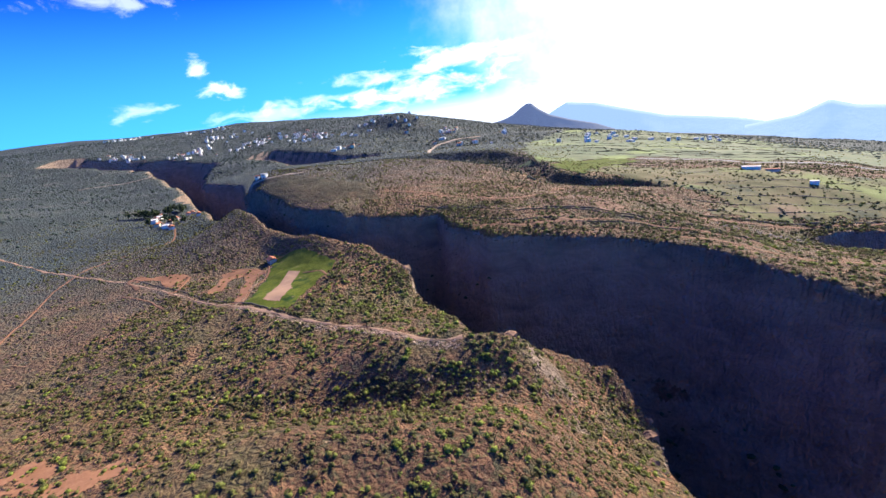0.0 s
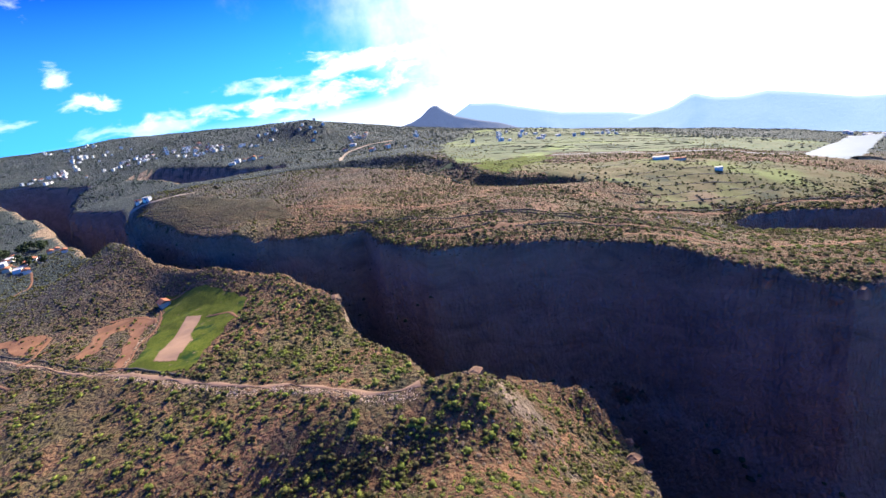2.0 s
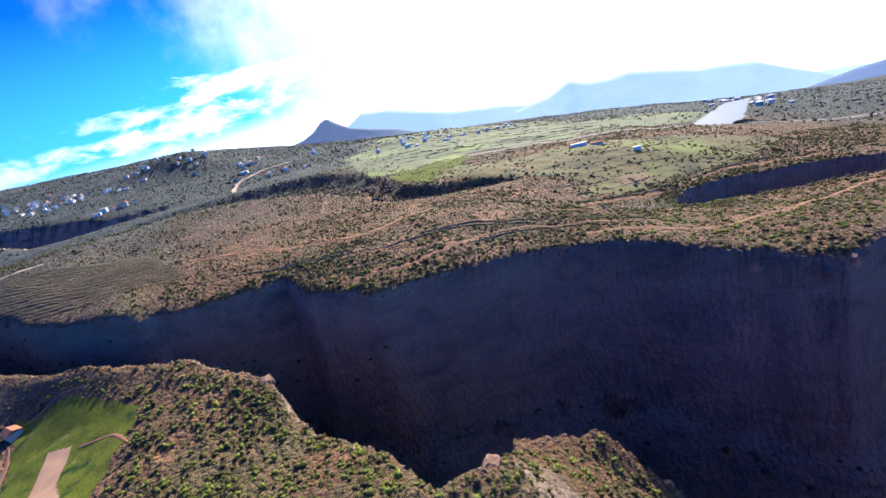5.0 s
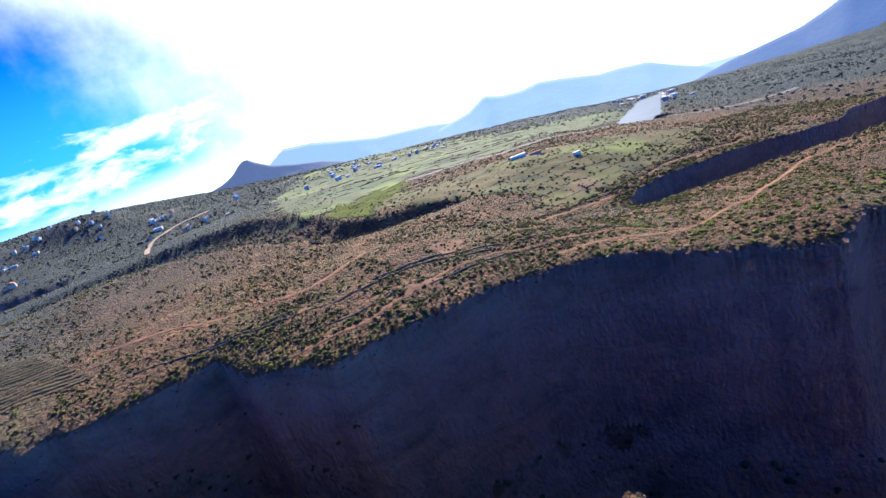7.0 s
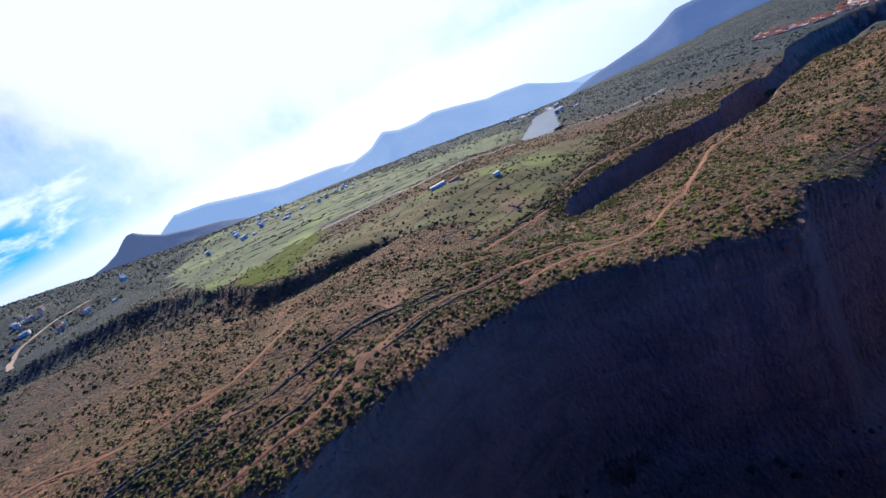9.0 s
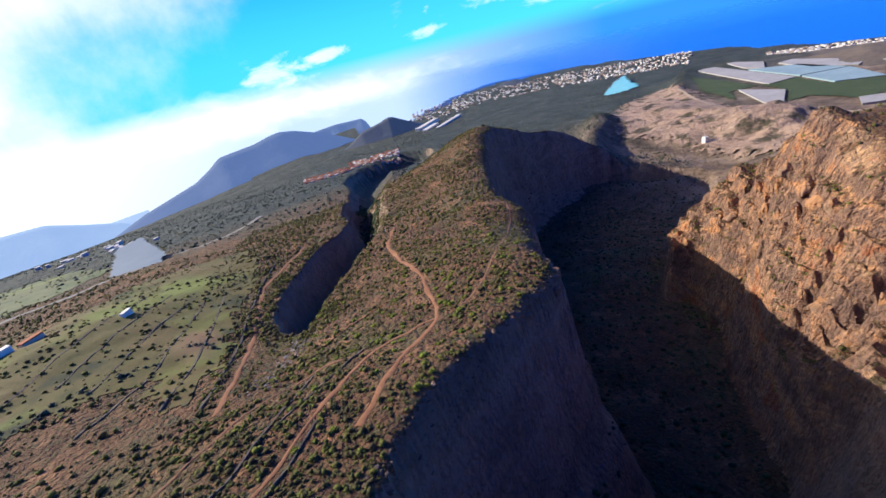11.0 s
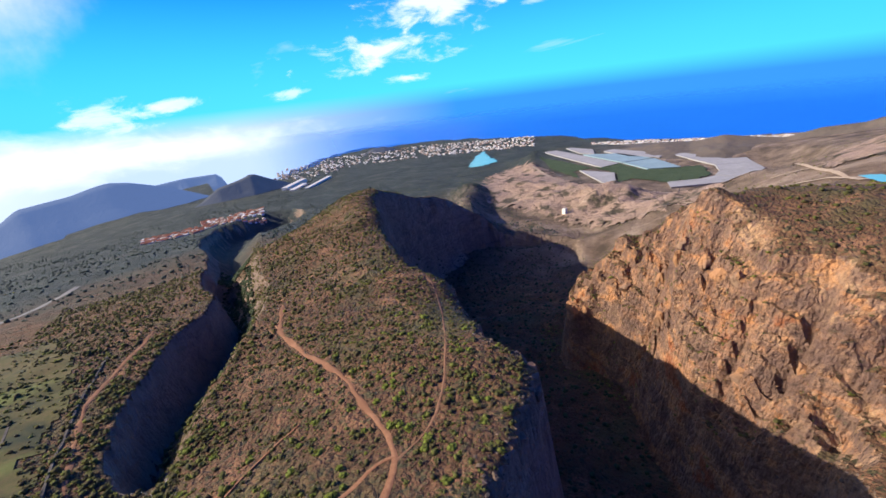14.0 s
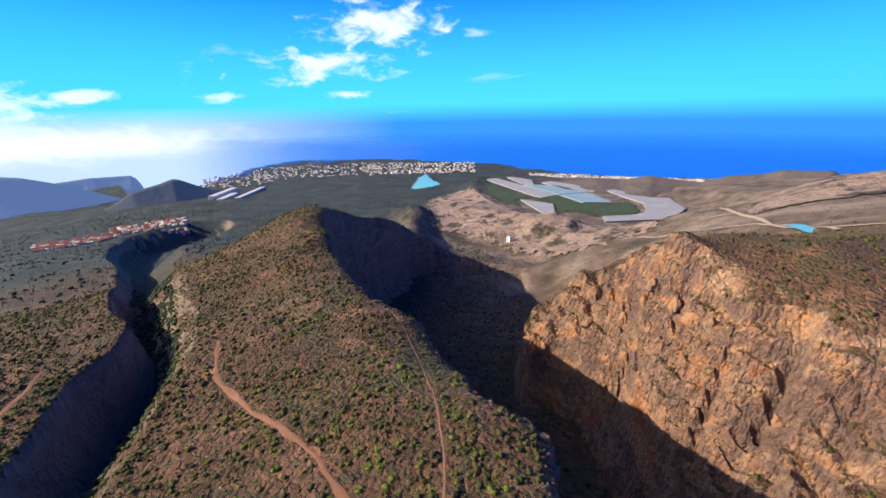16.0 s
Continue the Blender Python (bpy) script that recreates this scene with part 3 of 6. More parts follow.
def height(x, y):
    """The height of the ground."""
    z = land(x, y)
    far = np.hypot(x - 60, y - 120)
    wx = x + 1.3 * fbm(x, y, 24, 4, 11) + 0.8 * fbm(x, y, 7, 2, 12)
    wy = y + 1.3 * fbm(x, y, 24, 4, 31) + 0.8 * fbm(x, y, 7, 2, 32)
    near = np.clip(1 - far / 900, 0, 1)
    z = z + 1.6 * fbm(x, y, 60, 3, 51) + 0.55 * fbm(x, y, 9, 3, 61) * near + 9 * fbm(x, y, 420, 4, 71) * np.clip((far - 500) / 900, 0, 1) * np.where((x > 500) & (y < 300), 0.25, 1.0)
    # weathered rock on the sunlit southern wall: ribs down the slope, ledges along it, crags
    crag = np.clip(1 + inside(x, y, CRAGS) / 16, 0, 1)
    along, down = 0.86 * x - 0.5 * y, 0.5 * x + 0.86 * y
    ribs = fbm(along, down * 0.4, 11, 4, 81, True)
    broad = fbm(x, y, 34, 4, 83)
    ledge = z / 7.5 + 0.7 * broad + 0.25 * ribs
    step = np.floor(ledge)
    tread = (step + np.clip((ledge - step - 0.55) / 0.22, 0, 1) - ledge) * 7.5
    fins = fbm(along, down * 0.5, 27, 3, 87, True)
    cut = np.clip(fbm(along, down * 0.45, 40, 3, 95, True) - 0.45, 0, 1)
    z = z + crag * (1.0 * tread + 2.6 * ribs + 6.5 * fins + 3.5 * broad - 2.6 - 5 * cut + 0.8 * fbm(x, y, 5, 3, 91, True))
    # deep clefts that split the ochre wall
    for line in ([(146, -32), (144, -26), (142.5, -14)], [(105, -6), (106.5, 0), (108, 5)], [(152, -44), (150, -35), (152, -28)], [(124, -24), (126, -14)], [(88, -6), (92, 4)]):
        z = z - 9 * np.clip(1 - line_distance(x + 1.2 * ribs, y, line) / 3.2, 0, 1)
    for mx, my, rx, ry, up in ((-50, 900, 80, 55, 28), (560, -262, 60, 24, 24), (640, -345, 70, 26, 22), (500, -222, 40, 18, 18)):
        z = z + up * np.exp(-((0.75 * (x - mx) - 0.66 * (y - my)) / rx) ** 2 - ((0.66 * (x - mx) + 0.75 * (y - my)) / ry) ** 2)
    g = inside(wx, wy, GORGE)
    wall = np.interp(g, [0, 1.5, 8, 13, 22, 45], [0, 14, 54, 60, 86, 124])
    z = np.where(g > 0, np.maximum(z - wall, np.interp(x, [120, 330], [-164, -192]) + 4 * fbm(x, y, 30, 3, 101)), z)
    z = z - np.clip(1 - np.abs(g) / 3, 0, 1) * 0.8
    k = inside(wx, wy, GULLY)
    bank = line_distance(wx, wy, GULLY[:15])
    z = np.where(k > 0, z - np.minimum(np.where(x < 400, np.interp(k, [0, 1.2, 6, 14], [0, 8, 24, 34]), np.interp(k, [0, 8, 24], [0, 14, 28])), np.where(x < 400, 1.25, 0.75) * bank), z)
    r = inside(wx, wy, RAVINE)
    z = z - np.interp(r, [-5, 0, 5, 14, 25], [0, 1.0, 5, 9, 11])
    s = inside(wx, wy, SIDE_GULLY)
    z = z - np.interp(s, [-10, 0, 6, 20], [0, 2, 16, 30])
    worn = np.clip(1 - np.hypot((x - 420) / 240, (y + 300) / 130), 0, 1)
    z = z + np.minimum(worn * 3, 1) * (5 * fbm(x, y, 70, 4, 121, True) - 4)
    c = inside(x, y, CALDERA)
    z = np.where(c > -60, z + (CALDERA_Z + np.interp(c, [-60, -22, 0], [0, 3, 0]) - z) * np.interp(c, [-60, -22, 0], [0, 0.7, 1]), z)
    lip = np.clip((0.95 * (x - 640) + 0.3 * (y + 680)) / 110, 0, 1)
    z = z + 11 * lip * np.exp(-((c + 13) / 13) ** 2)
    return z


def spread(fine_from, fine_to, step, end_from, end_to, grow=1.032):
    """Coordinates that are step apart in the middle and ever wider apart outwards."""
    mid = list(np.arange(fine_from, fine_to + step / 2, step))
    lo, s = [], step
    while (lo[-1] if lo else fine_from) > end_from:
        s *= grow
        lo.append((lo[-1] if lo else fine_from) - s)
    hi, s = [], step
    while (hi[-1] if hi else fine_to) < end_to:
        s *= grow
        hi.append((hi[-1] if hi else fine_to) + s)
    return np.array(lo[::-1] + mid + hi)


def grid_mesh(name, xs, ys, zs, mat, smooth=True, drop=None, faceted=None):
    nx, ny = len(xs), len(ys)
    me = bpy.data.meshes.new(name)
    co = np.empty((ny, nx, 3))
    co[..., 0], co[..., 1], co[..., 2] = xs[None, :], ys[:, None], zs
    i = np.arange(nx * ny).reshape(ny, nx)
    quads = np.stack([i[:-1, :-1], i[:-1, 1:], i[1:, 1:], i[1:, :-1]], -1).reshape(-1, 4)
    if drop is not None:
        quads = quads[~drop.ravel()[quads].all(1)]
    me.vertices.add(nx * ny)
    me.vertices.foreach_set("co", co.ravel())
    me.loops.add(quads.size)
    me.loops.foreach_set("vertex_index", quads.ravel())
    me.polygons.add(len(quads))
    me.polygons.foreach_set("loop_start", np.arange(0, quads.size, 4))
    shades = np.full(len(quads), smooth) if faceted is None else ~faceted.ravel()[quads].all(1)
    me.polygons.foreach_set("use_smooth", shades)
    me.update(calc_edges=True)
    me.validate()
    me.materials.append(mat)
    return new(name, me)


GX = spread(-125, 262, 1.2, -4300, 4300)
GY = spread(-85, 250, 1.2, -4300, 4300)
GXX, GYY = np.meshgrid(GX, GY)
GZ = height(GXX, GYY)
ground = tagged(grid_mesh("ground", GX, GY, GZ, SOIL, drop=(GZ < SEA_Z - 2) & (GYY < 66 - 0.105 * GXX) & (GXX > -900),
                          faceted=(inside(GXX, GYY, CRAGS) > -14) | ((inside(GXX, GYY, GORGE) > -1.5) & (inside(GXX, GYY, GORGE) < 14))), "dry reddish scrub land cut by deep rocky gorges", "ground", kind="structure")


def ground_at(x, y):
    """The height of the built ground sheet at places, by its own grid."""
    x, y = np.asarray(x, float), np.asarray(y, float)
    i = np.clip(np.searchsorted(GX, x) - 1, 0, len(GX) - 2)
    j = np.clip(np.searchsorted(GY, y) - 1, 0, len(GY) - 2)
    u, v = (x - GX[i]) / (GX[i + 1] - GX[i]), (y - GY[j]) / (GY[j + 1] - GY[j])
    return (GZ[j, i] * (1 - u) + GZ[j, i + 1] * u) * (1 - v) + (GZ[j + 1, i] * (1 - u) + GZ[j + 1, i + 1] * u) * v


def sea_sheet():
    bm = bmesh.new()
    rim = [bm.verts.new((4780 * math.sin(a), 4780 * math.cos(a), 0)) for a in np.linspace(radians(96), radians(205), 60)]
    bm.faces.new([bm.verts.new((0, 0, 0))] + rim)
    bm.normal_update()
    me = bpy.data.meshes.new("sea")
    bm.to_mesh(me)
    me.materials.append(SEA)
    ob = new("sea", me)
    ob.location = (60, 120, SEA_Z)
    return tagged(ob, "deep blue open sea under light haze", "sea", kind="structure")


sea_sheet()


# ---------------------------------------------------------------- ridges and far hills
def haze_glow(name, glow, surface):
    """A far hillside with its haze painted on: the glow is emitted over the muted surface colour."""
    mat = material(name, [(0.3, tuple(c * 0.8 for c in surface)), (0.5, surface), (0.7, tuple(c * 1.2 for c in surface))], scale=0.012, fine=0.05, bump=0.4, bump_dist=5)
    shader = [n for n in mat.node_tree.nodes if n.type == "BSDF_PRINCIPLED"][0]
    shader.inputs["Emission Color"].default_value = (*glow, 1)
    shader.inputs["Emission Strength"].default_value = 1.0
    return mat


HAZY = haze_glow("hazy_hillside", (0.06, 0.10, 0.215), (0.022, 0.03, 0.042))
DARK_HAZE = haze_glow("hazed_dark_hill", (0.05, 0.07, 0.13), (0.05, 0.055, 0.06))
CONE = haze_glow("hazed_cone", (0.012, 0.022, 0.05), (0.06, 0.06, 0.06))
GLARE = haze_glow("hazed_range", (0.17, 0.26, 0.43), (0.03, 0.04, 0.05))
SLOPE = material("bare_hillside", [(0.3, (0.07, 0.06, 0.05)), (0.5, (0.12, 0.095, 0.075)), (0.7, (0.17, 0.125, 0.09))], scale=0.012, fine=0.08, bump=0.5, bump_dist=4)


def ridge(name, label, mat, crest, profile, foot, base_z, eye=(40, 100), depth=None, rough=0.05, seed=1, steps=90):
    """A range whose crest runs crest metres off, at the bearings and heights (degrees) of profile; its near foot lies foot metres off."""
    az = np.linspace(profile[0][0], profile[-1][0], steps)
    order = sorted(profile)
    el = np.interp(az, [p[0] for p in order], [p[1] for p in order])
    depth = depth or (crest - foot)
    v = np.r_[np.linspace(0, 1, 22), np.linspace(1.08, 2, 8)]
    az2, v2 = np.meshgrid(az, v)
    el2 = np.repeat(el[None, :], len(v), 0)
    d = foot + (crest - foot) * np.minimum(v2, 1) + depth * np.maximum(v2 - 1, 0)
    top = crest * np.tan(np.radians(el2)) - 6
    up = np.where(v2 < 1, v2 ** 1.25, np.clip(2 - v2, 0, 1) ** 1.2)
    x, y = eye[0] - d * np.sin(np.radians(az2)), eye[1] + d * np.cos(np.radians(az2))
    rib = (fbm(x, y, 160, 4, seed, True) - 0.4) * np.sin(np.clip(v2, 0, 1) * math.pi) * rough * 3
    z = base_z + (top - base_z) * np.clip(up + rib * (v2 < 1), 0, 1.2)
    x, y = eye[0] - d * np.sin(np.radians(az2)), eye[1] + d * np.cos(np.radians(az2))
    me = bpy.data.meshes.new(name)
    ny, nx = x.shape
    i = np.arange(nx * ny).reshape(ny, nx)
    quads = np.stack([i[:-1, :-1], i[1:, :-1], i[1:, 1:], i[:-1, 1:]], -1).reshape(-1, 4)
    me.from_pydata(np.stack([x, y, z], -1).reshape(-1, 3).tolist(), [], quads.tolist())
    me.polygons.foreach_set("use_smooth", np.full(len(quads), True))
    me.materials.append(mat)
    me.update()
    return tagged(new(name, me), label, "hill", kind="structure")


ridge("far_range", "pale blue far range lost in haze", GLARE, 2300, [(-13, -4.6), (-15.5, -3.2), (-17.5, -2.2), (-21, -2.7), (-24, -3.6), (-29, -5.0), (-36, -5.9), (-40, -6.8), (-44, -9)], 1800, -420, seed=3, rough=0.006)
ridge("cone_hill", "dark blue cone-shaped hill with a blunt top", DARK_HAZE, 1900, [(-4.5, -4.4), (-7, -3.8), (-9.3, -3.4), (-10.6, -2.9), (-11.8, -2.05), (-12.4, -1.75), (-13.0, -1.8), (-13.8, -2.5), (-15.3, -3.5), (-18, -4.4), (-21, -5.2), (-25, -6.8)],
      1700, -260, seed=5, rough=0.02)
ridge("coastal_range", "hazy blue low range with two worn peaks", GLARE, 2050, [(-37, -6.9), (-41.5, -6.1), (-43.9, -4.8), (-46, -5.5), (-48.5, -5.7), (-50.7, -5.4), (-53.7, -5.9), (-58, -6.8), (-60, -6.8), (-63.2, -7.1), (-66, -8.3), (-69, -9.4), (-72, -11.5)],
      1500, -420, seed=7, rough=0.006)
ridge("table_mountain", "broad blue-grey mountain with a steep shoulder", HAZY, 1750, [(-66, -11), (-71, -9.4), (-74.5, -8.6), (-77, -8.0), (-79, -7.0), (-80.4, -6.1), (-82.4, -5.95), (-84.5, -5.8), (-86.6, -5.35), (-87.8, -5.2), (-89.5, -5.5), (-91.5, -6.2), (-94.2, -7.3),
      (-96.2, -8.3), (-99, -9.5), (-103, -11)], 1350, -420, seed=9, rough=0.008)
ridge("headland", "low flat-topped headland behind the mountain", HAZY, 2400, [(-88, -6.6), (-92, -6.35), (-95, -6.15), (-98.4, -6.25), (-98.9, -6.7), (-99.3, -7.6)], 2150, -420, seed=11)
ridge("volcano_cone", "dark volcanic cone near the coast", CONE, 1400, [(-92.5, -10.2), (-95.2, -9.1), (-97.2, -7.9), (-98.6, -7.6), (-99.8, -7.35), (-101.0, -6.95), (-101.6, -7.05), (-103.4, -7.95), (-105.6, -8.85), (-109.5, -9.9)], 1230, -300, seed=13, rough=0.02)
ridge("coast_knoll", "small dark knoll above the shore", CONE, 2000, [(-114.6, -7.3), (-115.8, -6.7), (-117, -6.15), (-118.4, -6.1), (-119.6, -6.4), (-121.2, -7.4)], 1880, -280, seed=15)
ridge("crater_ridge", "bare brown ridge with erosion ribs behind the crater", SLOPE, 1120, [(-147, -9.6), (-150, -9.3), (-152, -9.0), (-155, -9.1), (-158.4, -8.4), (-161, -8.7), (-164, -8.9), (-166.8, -8.0), (-170, -7.6), (-171.4, -7.1),
      (-175.7, -6.9), (-177.3, -8.0), (-182, -8.0), (-188, -7.6)], 905, -200, seed=17, rough=0.09, steps=140, depth=120)

# ---------------------------------------------------------------- tracks, walls, fields
EARTH = material("trodden_earth", [(0.3, (0.14, 0.064, 0.034)), (0.5, (0.21, 0.096, 0.05)), (0.7, (0.29, 0.15, 0.085))], scale=0.15, fine=1.6, bump=0.3, bump_dist=0.1)
PATH_EARTH = material("path_earth", [(0.3, (0.13, 0.068, 0.04)), (0.5, (0.18, 0.092, 0.052)), (0.7, (0.24, 0.125, 0.072))], scale=0.15, fine=1.6, bump=0.3, bump_dist=0.1)
PALE = material("pale_gravel", [(0.3, (0.24, 0.17, 0.11)), (0.5, (0.36, 0.27, 0.19)), (0.7, (0.50, 0.40, 0.30))], scale=0.3, fine=1.8, bump=0.4, bump_dist=0.15)
ASPHALT = material("grey_road", [(0.3, (0.14, 0.13, 0.12)), (0.7, (0.24, 0.22, 0.2))], scale=0.2, fine=2.0, bump=0.1)
STONE = material("dry_stone", [(0.3, (0.035, 0.03, 0.026)), (0.5, (0.085, 0.07, 0.058)), (0.7, (0.16, 0.13, 0.105))], scale=0.6, fine=3.5, bump=0.6, bump_dist=0.2)
CROP = material("green_crop", [(0.32, (0.03, 0.045, 0.007)), (0.44, (0.058, 0.078, 0.01)), (0.5, (0.105, 0.115, 0.018)), (0.56, (0.05, 0.07, 0.01)), (0.64, (0.12, 0.12, 0.022)), (0.75, (0.15, 0.125, 0.05))], scale=0.06, fine=1.4, bump=0.6, bump_dist=0.2, spec=0.05,
                mottle=[((0.02, 0.045, 0.012), 0.11, 0.56, 0.64), ((0.16, 0.12, 0.06), 0.3, 0.64, 0.70)])
TILLED = material("tilled_soil", [(0.3, (0.24, 0.14, 0.085)), (0.7, (0.33, 0.2, 0.13))], scale=0.1, fine=2.5, bump=0.4, bump_dist=0.1)
GRASS = material("meadow", [(0.3, (0.048, 0.046, 0.016)), (0.45, (0.078, 0.072, 0.022)), (0.55, (0.108, 0.08, 0.03)), (0.7, (0.14, 0.09, 0.042))], scale=0.03, fine=0.8, bump=0.5, bump_dist=0.25,
                 mottle=[((0.04, 0.045, 0.022), 0.05, 0.54, 0.64), ((0.13, 0.15, 0.035), 0.022, 0.55, 0.66), ((0.16, 0.10, 0.055), 0.016, 0.58, 0.66)])


def smooth_line(pts, step=1.2):
    """A line through the points, rounded, with a point every step."""
    p = np.array([pts[0]] + list(pts) + [pts[-1]], float)
    out = []
    for a, b, c, d in zip(p[:-3], p[1:-2], p[2:-1], p[3:]):
        n = max(2, int(np.hypot(*(c - b)) / step))
        for t in np.arange(n) / n:
            out.append(0.5 * (2 * b + (c - a) * t + (2 * a - 5 * b + 4 * c - d) * t * t + (3 * b - a - 3 * c + d) * t ** 3))
    out.append(p[-1])
    return np.array(out)


TRACK_LINES = []


def ribbon(name, label, pts, width, mat, lift=0.16, ragged=0.35, seed=1, step=1.2, category="track"):
    """A strip laid over the ground."""
    line = smooth_line(pts, step)
    TRACK_LINES.append((line[:: max(1, int(3 / step))], width / 2 + 0.9))
    way = np.gradient(line, axis=0)
    way /= np.linalg.norm(way, axis=1)[:, None] + 1e-9
    side = np.stack([-way[:, 1], way[:, 0]], 1)
    s = np.arange(len(line)) * step
    left = width / 2 * (1 + ragged * fbm(s, s * 0, 6, 3, seed))
    right = width / 2 * (1 + ragged * fbm(s, s * 0 + 40, 6, 3, seed + 5))
    wob = ragged * width * 0.3 * fbm(s, s * 0 + 90, 14, 2, seed + 9)
    across = np.array([-1, -0.5, 0, 0.5, 1])
    off = np.where(across[None, :] < 0, across[None, :] * right[:, None], across[None, :] * left[:, None]) + wob[:, None]
    x, y = line[:, :1] + side[:, :1] * off, line[:, 1:] + side[:, 1:] * off
    z = ground_at(x, y) + lift - 0.1 * np.abs(across[None, :])
    n, m = x.shape
    i = np.arange(n * m).reshape(n, m)
    quads = np.stack([i[:-1, :-1], i[1:, :-1], i[1:, 1:], i[:-1, 1:]], -1).reshape(-1, 4)[:, ::-1]
    fall = z.ravel()[quads]
    quads = quads[(fall.max(1) - fall.min(1)) < 0.9 * step + 0.5]
    me = bpy.data.meshes.new(name)
    me.from_pydata(np.stack([x, y, z], -1).reshape(-1, 3).tolist(), [], quads.tolist())
    me.polygons.foreach_set("use_smooth", np.full(len(quads), True))
    me.materials.append(mat)
    me.update()
    return tagged(new(name, me), label, category, kind="structure")


def patch(name, label, poly, mat, step=0.6, lift=0.12, ragged=0.8, seed=1, category="field", level=False, relief=0.0):
    """A piece of land of one cover, laid over the ground."""
    p = np.array(poly, float)
    xs, ys = np.arange(p[:, 0].min() - 2, p[:, 0].max() + 2, step), np.arange(p[:, 1].min() - 2, p[:, 1].max() + 2, step)
    xx, yy = np.meshgrid(xs, ys)
    d = inside(xx, yy, poly)
    keep = d + ragged * fbm(xx, yy, 5, 3, seed) > 0
    z = ground_at(xx, yy) + lift
    if level:
        z = np.full(z.shape, np.percentile(z[keep], 75))
    if relief:
        z = z + relief * (1 + fbm(xx, yy, 48, 5, seed + 3, True)) * np.clip(d / 70, 0, 1) * np.clip((-inside(xx, yy, CALDERA) - 12) / 70, 0, 1)
    i = np.full(xx.shape, -1)
    i[keep] = np.arange(keep.sum())
    q = np.stack([i[:-1, :-1], i[:-1, 1:], i[1:, 1:], i[1:, :-1]], -1).reshape(-1, 4)
    q = q[(q >= 0).all(1)]
    me = bpy.data.meshes.new(name)
    me.from_pydata(np.stack([xx[keep], yy[keep], z[keep]], -1).tolist(), [], q.tolist())
    me.polygons.foreach_set("use_smooth", np.full(len(q), True))
    me.materials.append(mat)
    me.update()
    return tagged(new(name, me), label, category, kind="structure")


def stone_wall(label, pts, height_m=1.0, thick=0.8, seed=1, group="dry stone walls", mat=None, name="stone_wall"):
    """A low dry wall along a line, with an uneven top."""
    line = smooth_line(pts, 1.0)
    way = np.gradient(line, axis=0)
    way /= np.linalg.norm(way, axis=1)[:, None] + 1e-9
    side = np.stack([-way[:, 1], way[:, 0]], 1)
    s = np.arange(len(line)) * 1.0
    h = height_m * (0.75 + 0.5 * fbm(s, s * 0, 4, 3, seed))
    verts, faces = [], []
    for k, (a, b) in enumerate(((-1, -0.4), (-0.7, 1), (0.7, 1), (1, -0.4))):
        xy = line + side * (a * thick / 2) * (1 + 0.3 * fbm(s, s * 0 + 7 * k, 3, 2, seed + k))[:, None]
        z = ground_at(xy[:, 0], xy[:, 1]) + (np.maximum(h, 0.25) if b > 0 else -0.4)
        verts.append(np.c_[xy, z])
    n = len(line)
    drop = np.abs(np.diff(ground_at(line[:, 0], line[:, 1]))) < 1.3
    for k in range(3):
        for j in range(n - 1):
            if not drop[j]:
                continue
            faces.append((k * n + j, (k + 1) * n + j, (k + 1) * n + j + 1, k * n + j + 1))
    faces += [(0, 3 * n, 2 * n, n), (n - 1, 2 * n - 1, 3 * n - 1, 4 * n - 1)]
    me = bpy.data.meshes.new(name)
    me.from_pydata(np.concatenate(verts).tolist(), [], faces)
    me.materials.append(mat or STONE)
    me.update()
    return tagged(new(name, me), label, "wall", group)


# the near side
ribbon("gravel_road", "pale tan gravel road along a low stone wall", [(-300, 282), (-246, 251), (-202, 225), (-168, 207), (-125, 182), (-79, 148), (-48, 127), (-28, 116), (-10, 102.5), (2, 101)], 0.95, TILLED, ragged=1.2, seed=2)
ribbon("side_road", "narrow pale track across the slope", [(-150, 110), (-167, 146), (-181, 176), (-194, 203), (-200, 224)], 0.8, EARTH, seed=3)
ribbon("hill_track", "pale track over the far slope", [(-481, 598), (-457, 624), (-441, 634), (-418, 660)], 1.8, PALE, seed=4, step=3, lift=0.7)
ribbon("farm_lane", "pale lane down to the hamlet", [(-202, 225), (-198, 300), (-212, 340), (-226, 358), (-256, 392)], 1.1, EARTH, seed=5)
ribbon("field_lane", "bare earth lane beside the field", [(-79, 150), (-82.5, 168), (-82, 187), (-86, 200), (-90, 208)], 0.8, EARTH, ragged=0.8, seed=6)
patch("green_field", "bright green planted field", [(-90, 219), (-66, 201), (-46, 177), (-51, 159), (-57, 137), (-77, 148), (-81.5, 185)], CROP, seed=7)
patch("bare_strip", "bare tan strip within the green field", [(-70.5, 182), (-64, 179), (-63.5, 164), (-61, 158), (-62, 145), (-70, 148)], TILLED, lift=0.24, ragged=0.12, seed=8)
patch("bare_ground", "bare reddish yard with worn paths", [(-112, 203), (-100, 208), (-86, 197), (-86, 181), (-80, 152), (-84, 153), (-90, 180), (-97, 196), (-104, 194)], EARTH, seed=9)
patch("bare_ground", "bare reddish yard beside the road", [(-106, 174), (-110, 203), (-104, 204), (-99, 175)], EARTH, seed=10)
patch("bare_ground", "bare reddish clearing above the road", [(-164, 206), (-153, 207), (-128, 204), (-121, 186), (-130, 188), (-140, 199)], EARTH, ragged=2.5, seed=11)
stone_wall("dark dry stone wall along the gravel road", [(-166, 210), (-124, 185), (-78, 150.5), (-58, 136)], 0.32, 0.5, 12)

